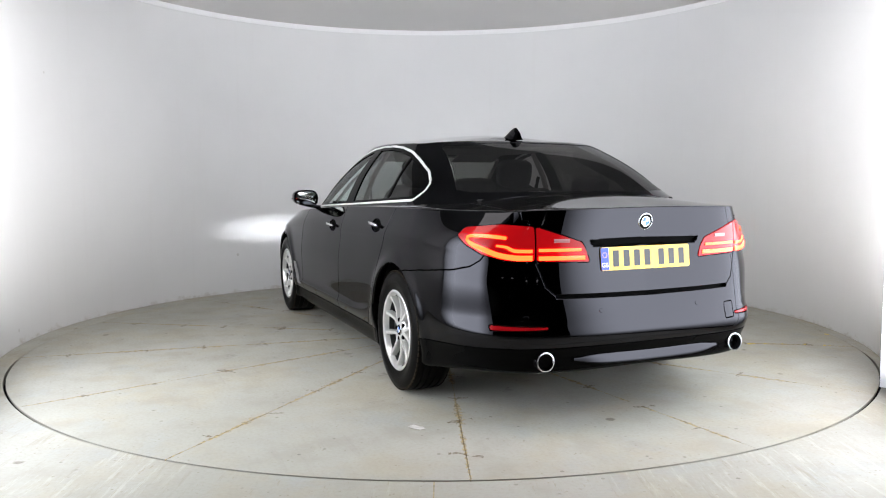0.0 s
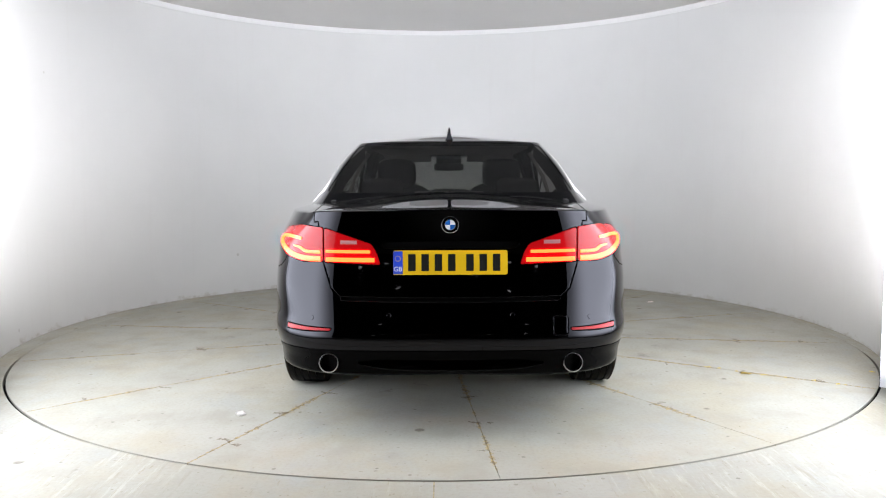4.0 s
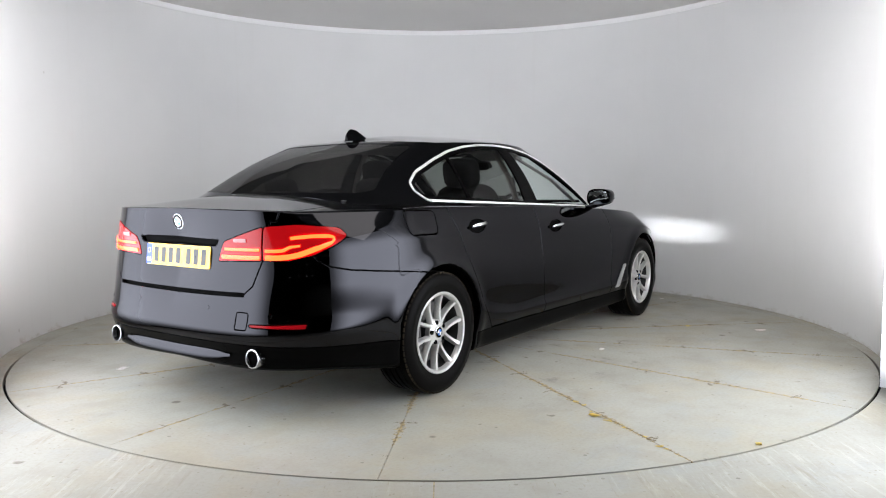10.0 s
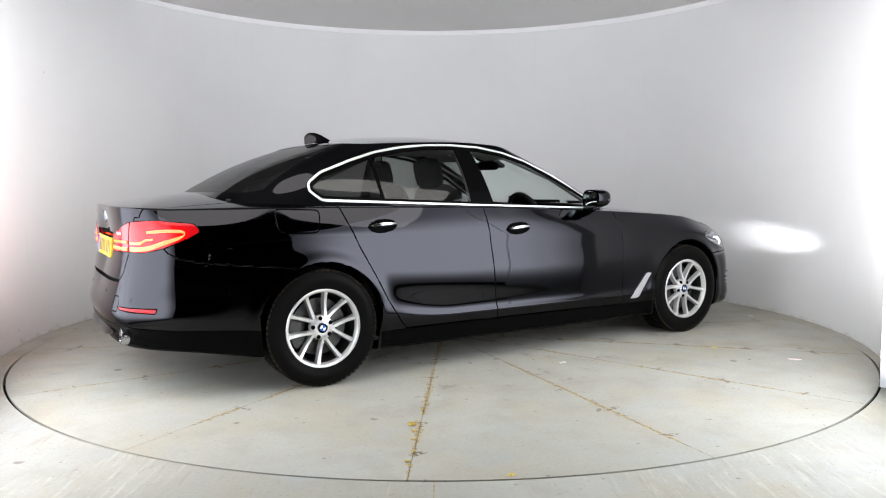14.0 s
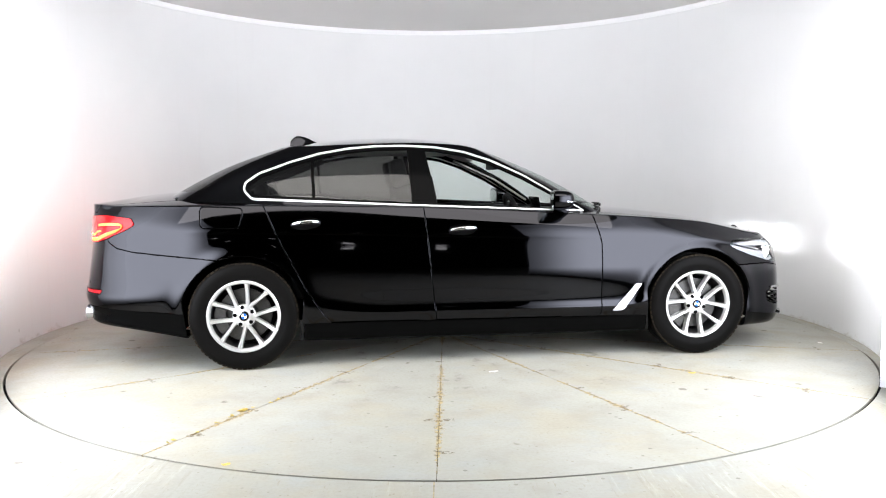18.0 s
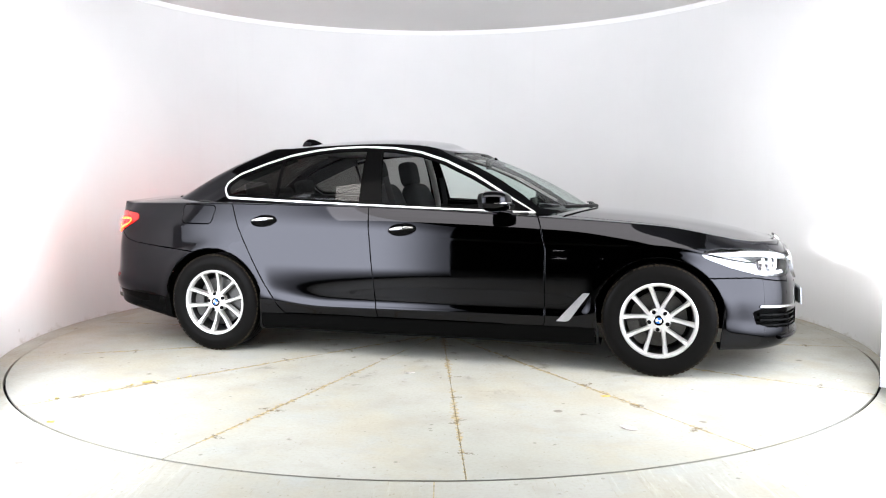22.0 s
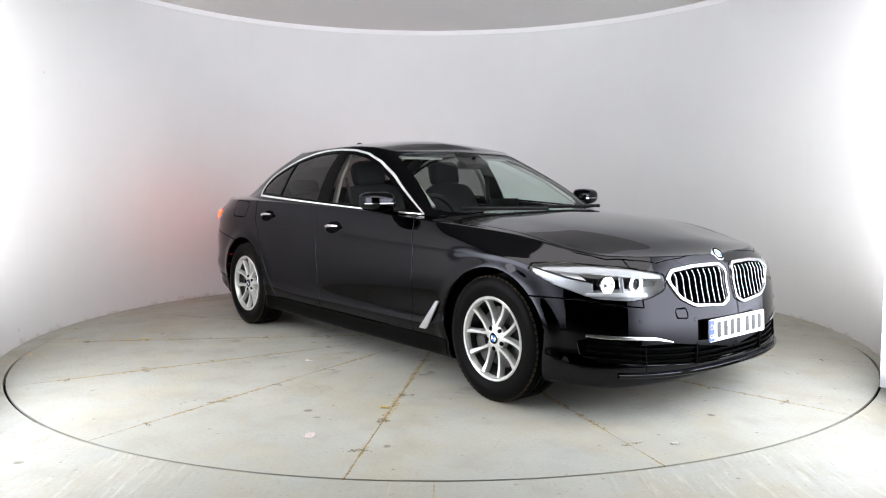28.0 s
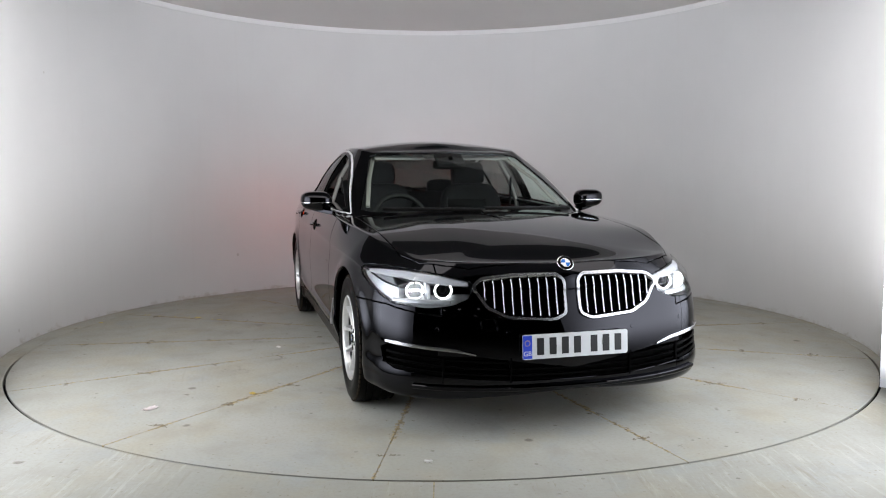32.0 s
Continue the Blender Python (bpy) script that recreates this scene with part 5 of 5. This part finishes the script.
def floor_paint(name, table):
    """Worn grey floor paint: cloudy tone, long scuffs, specks and rust-brown dirt along the joints."""
    N = Nodes(name, 0.45)
    N.b.inputs["Specular IOR Level"].default_value = 0.16
    big, mid, fine = N.noise(0.7, 5), N.noise(4.0, 5), N.noise(60.0, 3)
    tone = N.mix(N.step(big, 0.35, 0.68), (0.325, 0.318, 0.275), (0.380, 0.372, 0.326))
    tone = N.mix(N.math("MULTIPLY", N.step(N.noise(1.7, 5, 0.6), 0.46, 0.64), 0.55), tone, (0.355, 0.320, 0.236))
    tone = N.mix(N.math("MULTIPLY", N.step(N.noise(2.3, 6, 0.65, (1.0, 1.3, 1.0)), 0.52, 0.66), 0.5), tone, (0.325, 0.335, 0.318))
    tone = N.mix(N.math("MULTIPLY", N.step(mid, 0.50, 0.72), 0.40), tone, (0.295, 0.278, 0.223))
    tone = N.mix(N.math("MULTIPLY", N.step(fine, 0.52, 0.72), 0.16), tone, (0.27, 0.26, 0.228))
    scuff = N.step(N.noise(3.0, 6, 0.7, (0.35, 6.0, 1.0) if table else (5.0, 0.5, 1.0)), 0.57, 0.72)
    tone = N.mix(N.math("MULTIPLY", scuff, 0.35 if table else 0.75), tone, (0.28, 0.26, 0.199) if not table else (0.285, 0.275, 0.238))
    if not table:
        brush = N.math("MULTIPLY", N.step(N.noise(2.0, 7, 0.75, (16.0, 1.6, 1.0)), 0.50, 0.66), N.step(N.noise(0.9, 3), 0.42, 0.55))
        tone = N.mix(N.math("MULTIPLY", brush, 0.4), tone, (0.52, 0.51, 0.456))
        tone = N.mix(N.math("MULTIPLY", N.step(N.noise(2.6, 7, 0.75, (14.0, 2.0, 1.0)), 0.58, 0.68), 0.6), tone, (0.26, 0.225, 0.152))
    x, y, z = N.xyz()
    patch = N.noise(2.6, 4)
    if table:
        r = N.math("SQRT", N.math("ADD", N.math("MULTIPLY", x, x), N.math("MULTIPLY", y, y)))
        ang = N.math("MULTIPLY", N.math("ARCTAN2", y, x), 180 / math.pi)
        q = N.math("FRACT", N.math("ADD", N.math("DIVIDE", N.math("SUBTRACT", ang, PHASE), STEP), 20.0))
        d = N.math("MULTIPLY", N.math("SUBTRACT", 0.5, N.math("ABSOLUTE", N.math("SUBTRACT", q, 0.5))), N.math("MULTIPLY", r, radians(STEP)))
        wid = N.math("MULTIPLY", N.step(patch, 0.36, 0.56), N.step(N.noise(34.0, 6, 0.75), 0.40, 0.72, 0.001, 0.042))
        inner = N.step(r, 2.2, 2.95, 1.0, 0.35)
        dirt = N.math("MULTIPLY", N.math("LESS_THAN", d, N.math("ADD", N.math("MULTIPLY", wid, inner), 0.0008)), 0.85)
    else:
        dx = N.math("ABSOLUTE", N.math("ADD", x, 0.036))
        dy = N.math("ABSOLUTE", N.math("ADD", y, 3.135))
        wid = N.math("ADD", 0.0022, N.math("MULTIPLY", N.step(patch, 0.5, 0.75), N.step(N.noise(24.0, 5, 0.7), 0.45, 0.75, 0.0, 0.02)))
        near = N.math("LESS_THAN", y, -2.9)
        dirt = N.math("MULTIPLY", N.math("MULTIPLY", N.math("LESS_THAN", N.math("MINIMUM", dx, dy), wid), near), 0.8)
    brown = N.mix(N.step(N.noise(45.0, 3), 0.4, 0.6), (0.16, 0.115, 0.051), (0.40, 0.30, 0.122))
    tone = N.mix(dirt, tone, brown)
    if table:
        # oily stains where the cars stand
        oil = N.math("MULTIPLY", N.step(N.noise(4.2, 7, 0.72), 0.57, 0.68), N.step(r, 1.2, 2.3, 0.6, 0.0))
        tone = N.mix(oil, tone, (0.135, 0.122, 0.095))
        # rusty fixings that straddle the joints
        beat = N.math("ABSOLUTE", N.math("SUBTRACT", N.math("FRACT", N.math("ADD", N.math("MULTIPLY", r, 2.3), N.math("MULTIPLY", patch, 0.9))), 0.5))
        fix = N.math("MULTIPLY", N.math("LESS_THAN", beat, 0.035), N.math("LESS_THAN", d, N.step(N.noise(15.0, 4), 0.42, 0.62, 0.0, 0.075)))
        tone = N.mix(N.math("MULTIPLY", N.math("MULTIPLY", fix, N.step(N.noise(70.0, 4, 0.7), 0.40, 0.55)), 0.85), tone, (0.105, 0.075, 0.034))
    spots = N.math("MULTIPLY", N.specks(2.6, 0.075), N.step(N.noise(7.0, 3), 0.44, 0.52))
    tone = N.mix(N.math("MULTIPLY", spots, 0.75), tone, (0.13, 0.11, 0.081))
    bits = N.math("MULTIPLY", N.specks(9.0, 0.10), N.step(N.noise(3.1, 3), 0.48, 0.54))
    tone = N.mix(N.math("MULTIPLY", bits, 0.7), tone, (0.16, 0.145, 0.114))
    grit = N.step(N.noise(210.0, 3, 0.7), 0.56, 0.70)
    tone = N.mix(N.math("MULTIPLY", grit, 0.13), tone, (0.27, 0.25, 0.204))
    crumbs = N.math("MULTIPLY", N.specks(26.0, 0.16), N.step(N.noise(5.3, 4), 0.46, 0.60))
    tone = N.mix(N.math("MULTIPLY", crumbs, 0.5), tone, (0.20, 0.17, 0.114))
    lines = N.step(N.noise(5.0, 7, 0.75, (9.0, 0.3, 1.0) if table else (0.4, 9.0, 1.0)), 0.64, 0.70)
    tone = N.mix(N.math("MULTIPLY", lines, 0.35), tone, (0.27, 0.25, 0.209))
    rough = N.step(N.math("ADD", mid, fine), 0.7, 1.3, 0.46, 0.70)
    return N.done(tone, N.math("ADD", mid, N.math("MULTIPLY", fine, 0.3)), 0.06, rough)


def wall_paint(name):
    """Matt white wall: faint upright streaks, and rubbed brown scuffs along its foot."""
    N = Nodes(name, 0.6)
    x, y, z = N.xyz()
    tone = N.mix(N.step(N.noise(0.9, 5), 0.3, 0.7), (0.715, 0.715, 0.72), (0.75, 0.75, 0.753))
    streak = N.step(N.noise(2.2, 5, 0.65, (5.0, 5.0, 0.22)), 0.55, 0.78)
    tone = N.mix(N.math("MULTIPLY", streak, 0.10), tone, (0.60, 0.58, 0.55))
    foot = N.math("SUBTRACT", N.step(N.noise(9.0, 6, 0.7, (1.0, 1.0, 1.5)), 0.35, 0.75, 0.004, 0.085), z)
    tone = N.mix(N.math("MULTIPLY", N.step(foot, 0.0, 0.07), 0.5), tone, (0.40, 0.355, 0.29))
    marks = N.math("MULTIPLY", N.specks(1.7, 0.03), N.step(N.noise(2.0, 2), 0.5, 0.55))
    tone = N.mix(N.math("MULTIPLY", marks, 0.5), tone, (0.42, 0.40, 0.37))
    return N.done(tone, N.noise(40.0, 3), 0.02)


FLOOR = floor_paint("worn_grey_floor_paint", False)
TABLE = floor_paint("worn_grey_turntable_paint", True)
WALL = wall_paint("matt_white_wall")
SEAM = material("black_rubber_seam", (0.002, 0.002, 0.002), 0.9, spec=0.1)
TRIM = material("white_wall_capping", (0.86, 0.86, 0.87), 0.45)
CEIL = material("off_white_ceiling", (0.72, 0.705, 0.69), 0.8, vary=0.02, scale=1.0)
# kept dark so the bonnet, roof and screens mirror less light
CEIL_GREY = material("reflection_dark_ceiling", (0.13, 0.13, 0.13), 0.8, vary=0.05, scale=1.0)
HALL = material("dark_hall_wall", (0.03, 0.03, 0.032), 0.8, vary=0.2, scale=0.8)
R_TABLE, R_WALL, H_WALL = 2.937, 3.07, 2.892
WALL_AT = pose(-0.03, 0.10, 0)
RIDERS = []


def ring_sheet(r0, r1, z0, z1, a0, a1, n, bm=None):
    """A curved slab between two radii, two heights and two angles (degrees)."""
    bm = bm or bmesh.new()
    cols = []
    for a in np.linspace(radians(a0), radians(a1), n + 1):
        c, s = math.cos(a), math.sin(a)
        cols.append([bm.verts.new((r * c, r * s, z)) for r, z in ((r0, z0), (r1, z0), (r1, z1), (r0, z1))])
    for A, B in zip(cols, cols[1:]):
        for i in range(4):
            j = (i + 1) % 4
            bm.faces.new((A[i], A[j], B[j], B[i]))
    if abs(a1 - a0) < 359.9:
        bm.faces.new(cols[0])
        bm.faces.new(list(reversed(cols[-1])))
    bmesh.ops.remove_doubles(bm, verts=bm.verts, dist=1e-5)
    bmesh.ops.recalc_face_normals(bm, faces=bm.faces)
    return bm


turntable = tagged(new("turntable"), "round grey-painted turntable of wedge boards, dirt in its joints", "turntable")
RIDERS.append((turntable, Matrix()))
for k in range(14):
    a0 = PHASE + k * STEP
    da = math.degrees(0.0015 / 2)
    bm = bmesh.new()
    arc = np.linspace(radians(a0), radians(a0 + STEP), 25)
    mid = radians(a0 + STEP / 2)
    o = Vector((math.cos(mid), math.sin(mid), 0)) * 0.008
    pts = [(0.001 * math.cos(mid), 0.001 * math.sin(mid))] + [(R_TABLE * math.cos(a), R_TABLE * math.sin(a)) for a in arc]
    q = shrink(pts, 0.0012)
    part("wedge_board", prism(q, 0.0115, Matrix.Translation((0, 0, -0.0115))), TABLE, turntable, smooth=False)
part("turntable_bed", ring_sheet(0.0001, R_TABLE - 0.002, -0.06, -0.012, 0, 360, 96), DARK, turntable, smooth=False)

# floor round the turntable, with its round opening
bm = bmesh.new()
N_F = 192
# the gap is worn wide at the front and stays a hairline along the wall
gap_at = lambda a: 0.0025 + 0.0115 * min(1, max(0, (-math.sin(a) - 0.22) / 0.10))
inner = [bm.verts.new(((R_TABLE + gap_at(a)) * math.cos(a), (R_TABLE + gap_at(a)) * math.sin(a), 0)) for a in np.linspace(0, 2 * math.pi, N_F, endpoint=False)]
outer = []
for a in np.linspace(0, 2 * math.pi, N_F, endpoint=False):
    c, s = math.cos(a), math.sin(a)
    k = 12.0 / max(abs(c), abs(s))
    outer.append(bm.verts.new((k * c, k * s, 0)))
low = [bm.verts.new((v.co.x, v.co.y, -0.08)) for v in inner]
for i in range(N_F):
    j = (i + 1) % N_F
    bm.faces.new((inner[i], outer[i], outer[j], inner[j]))
    bm.faces.new((low[i], inner[i], inner[j], low[j]))
tagged(obj("floor", bm, FLOOR, smooth=False), "worn grey-painted studio floor", "floor", kind="structure")
tagged(obj("seam_ring", ring_sheet(R_TABLE + 0.001, R_TABLE + 0.013, -0.05, -0.034, 0, 360, 128), SEAM, smooth=False), "dark gap ring round the turntable", "trim", kind="structure")

tagged(obj("wall_round", ring_sheet(R_WALL, R_WALL + 0.06, 0, H_WALL - 0.05, -37, 217, 180), WALL, matrix=WALL_AT), "white curved studio wall, scuffed at its foot", "wall", kind="structure")
tagged(obj("trim", ring_sheet(R_WALL - 0.012, R_WALL + 0.07, H_WALL - 0.05, H_WALL, -37, 217, 180), TRIM, matrix=WALL_AT), "white capping strip on the curved wall", "trim", kind="structure")
bm = box(8.0, 2.8, 0.06, pose(0, 2.75, H_WALL + 0.034))
tagged(obj("ceiling", bm, CEIL, smooth=False), "plain off-white studio ceiling", "ceiling", kind="structure")
# unseen front ceiling, added to subdue reflections in the car's upper panels
tagged(obj("added_dark_ceiling", box(8.0, 4.3, 0.06, pose(0, -0.802, H_WALL + 0.034)), CEIL_GREY, smooth=False), "unseen dark grey ceiling, added to darken reflections in the car", "ceiling", kind="structure")
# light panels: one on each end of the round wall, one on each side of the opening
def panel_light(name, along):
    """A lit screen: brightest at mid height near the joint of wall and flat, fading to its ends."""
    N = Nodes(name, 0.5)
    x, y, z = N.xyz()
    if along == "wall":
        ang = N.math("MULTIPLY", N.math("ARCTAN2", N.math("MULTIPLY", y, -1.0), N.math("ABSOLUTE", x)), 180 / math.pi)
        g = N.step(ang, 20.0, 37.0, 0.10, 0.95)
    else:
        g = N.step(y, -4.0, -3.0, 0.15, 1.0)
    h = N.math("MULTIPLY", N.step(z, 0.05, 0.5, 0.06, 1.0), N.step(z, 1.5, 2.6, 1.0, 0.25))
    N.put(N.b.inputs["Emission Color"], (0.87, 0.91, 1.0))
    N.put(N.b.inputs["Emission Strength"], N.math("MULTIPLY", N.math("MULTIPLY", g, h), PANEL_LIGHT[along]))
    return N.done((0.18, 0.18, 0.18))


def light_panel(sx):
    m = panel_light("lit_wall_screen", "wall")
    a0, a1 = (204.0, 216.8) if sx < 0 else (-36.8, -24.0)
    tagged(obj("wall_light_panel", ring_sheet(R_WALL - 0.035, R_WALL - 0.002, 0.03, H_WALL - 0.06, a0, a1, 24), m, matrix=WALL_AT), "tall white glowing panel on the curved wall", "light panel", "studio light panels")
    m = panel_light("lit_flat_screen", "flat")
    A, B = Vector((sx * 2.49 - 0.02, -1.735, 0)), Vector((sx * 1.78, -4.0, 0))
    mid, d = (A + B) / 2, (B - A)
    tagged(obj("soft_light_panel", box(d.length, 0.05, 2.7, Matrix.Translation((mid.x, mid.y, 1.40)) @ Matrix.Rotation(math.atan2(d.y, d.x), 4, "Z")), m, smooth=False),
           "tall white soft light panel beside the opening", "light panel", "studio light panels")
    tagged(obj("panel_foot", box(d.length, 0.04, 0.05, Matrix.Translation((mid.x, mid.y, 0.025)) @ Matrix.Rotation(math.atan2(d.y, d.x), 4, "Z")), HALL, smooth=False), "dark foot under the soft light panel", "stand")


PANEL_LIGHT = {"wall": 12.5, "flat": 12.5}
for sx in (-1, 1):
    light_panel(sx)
# the dark hall behind the camera
for nm, sx, sy, sz, x, y, z in (("wall_south", 24, 0.2, 6, 0, -12, 3), ("wall_west", 0.2, 24, 6, -12, 0, 3), ("wall_east", 0.2, 24, 6, 12, 0, 3), ("wall_north", 24, 0.2, 6, 0, 12, 3)):
    tagged(obj(nm, box(sx, sy, sz, pose(x, y, z)), HALL, smooth=False), "dark wall of the hall round the studio", "wall", kind="structure")
tagged(obj("ceiling_hall", box(24.2, 24.2, 0.2, pose(0, 0, 6.1)), HALL, smooth=False), "dark hall ceiling", "ceiling", kind="structure")


# scraps lying on the turntable
PAPER = material("crumpled_white_paper", (0.75, 0.73, 0.70), 0.8, vary=0.1, scale=60)
PINK = material("pale_pink_paper", (0.80, 0.72, 0.69), 0.8, vary=0.15, scale=60)
LEAF = material("dry_yellow_leaf", (0.58, 0.43, 0.10), 0.8, vary=0.2, scale=60)


def scrap(name, x, y, w, d, turn, mat, label, category, seed):
    rnd = random.Random(seed)
    bm = bmesh.new()
    n = 6
    g = [[bm.verts.new((w * (i / n - 0.5) + rnd.uniform(-0.1, 0.1) * w / n, d * (j / n - 0.5) + rnd.uniform(-0.1, 0.1) * d / n,
                        0.002 + rnd.uniform(0, 0.006) * (0.3 + abs(i / n - 0.5)))) for j in range(n + 1)] for i in range(n + 1)]
    for i in range(n):
        for j in range(n):
            if (i in (0, n - 1)) and (j in (0, n - 1)) and rnd.random() < 0.6:
                continue
            bm.faces.new((g[i][j], g[i + 1][j], g[i + 1][j + 1], g[i][j + 1]))
    bmesh.ops.solidify(bm, geom=bm.faces[:], thickness=-0.0006)
    loose = [v for v in bm.verts if not v.link_faces]
    bmesh.ops.delete(bm, geom=loose, context="VERTS")
    ob = tagged(obj(name, bm, mat), label, category)
    RIDERS.append((ob, pose(x, y, 0.0006, 0, 0, turn)))


scrap("paper_scrap", -2.06, 1.01, 0.085, 0.045, 30, PAPER, "small creased white paper scrap on the turntable", "paper", 1)
scrap("paper_scrap", 1.48, -1.985, 0.085, 0.050, -40, PINK, "small creased pale pink paper scrap on the turntable", "paper", 2)
scrap("paper_scrap", 0.15, -1.25, 0.060, 0.030, 10, PAPER, "tiny white paper scrap beside the car", "paper", 3)
scrap("paper_scrap", 2.62, -0.79, 0.035, 0.030, 70, PAPER, "tiny white paper crumb near the turntable edge", "paper", 4)
scrap("dry_leaf", -1.255, -2.617, 0.035, 0.025, 20, LEAF, "small dry yellow leaf on the turntable", "leaf", 5)
scrap("dry_leaf", -1.28, -1.845, 0.055, 0.040, 60, LEAF, "small dry yellow leaf lying on a joint", "leaf", 6)
scrap("dry_leaf", 1.335, -1.465, 0.050, 0.030, 15, LEAF, "small pale dry leaf on the turntable", "leaf", 7)


rnd = random.Random(11)
for k in range(9):
    a, r = radians(PHASE + 3 * STEP + rnd.uniform(-0.7, 0.7)), 2.0 + 0.1 * k + rnd.uniform(-0.04, 0.04)
    scrap("leaf_crumb", r * math.cos(a), r * math.sin(a), rnd.uniform(0.012, 0.035), rnd.uniform(0.008, 0.02), rnd.uniform(0, 180), LEAF, "tiny yellow leaf crumb in a joint", "leaf", 20 + k)


def motions():
    spin = [(t, pose(0, 0, 0, 0, 0, a)) for t, a in SPIN]
    on_table = pose(*CAR_AT, 0)
    walk(car, [(t, m @ on_table) for t, m in spin])
    for thing, seat in RIDERS:
        walk(thing, [(t, m @ seat) for t, m in spin])


motions()
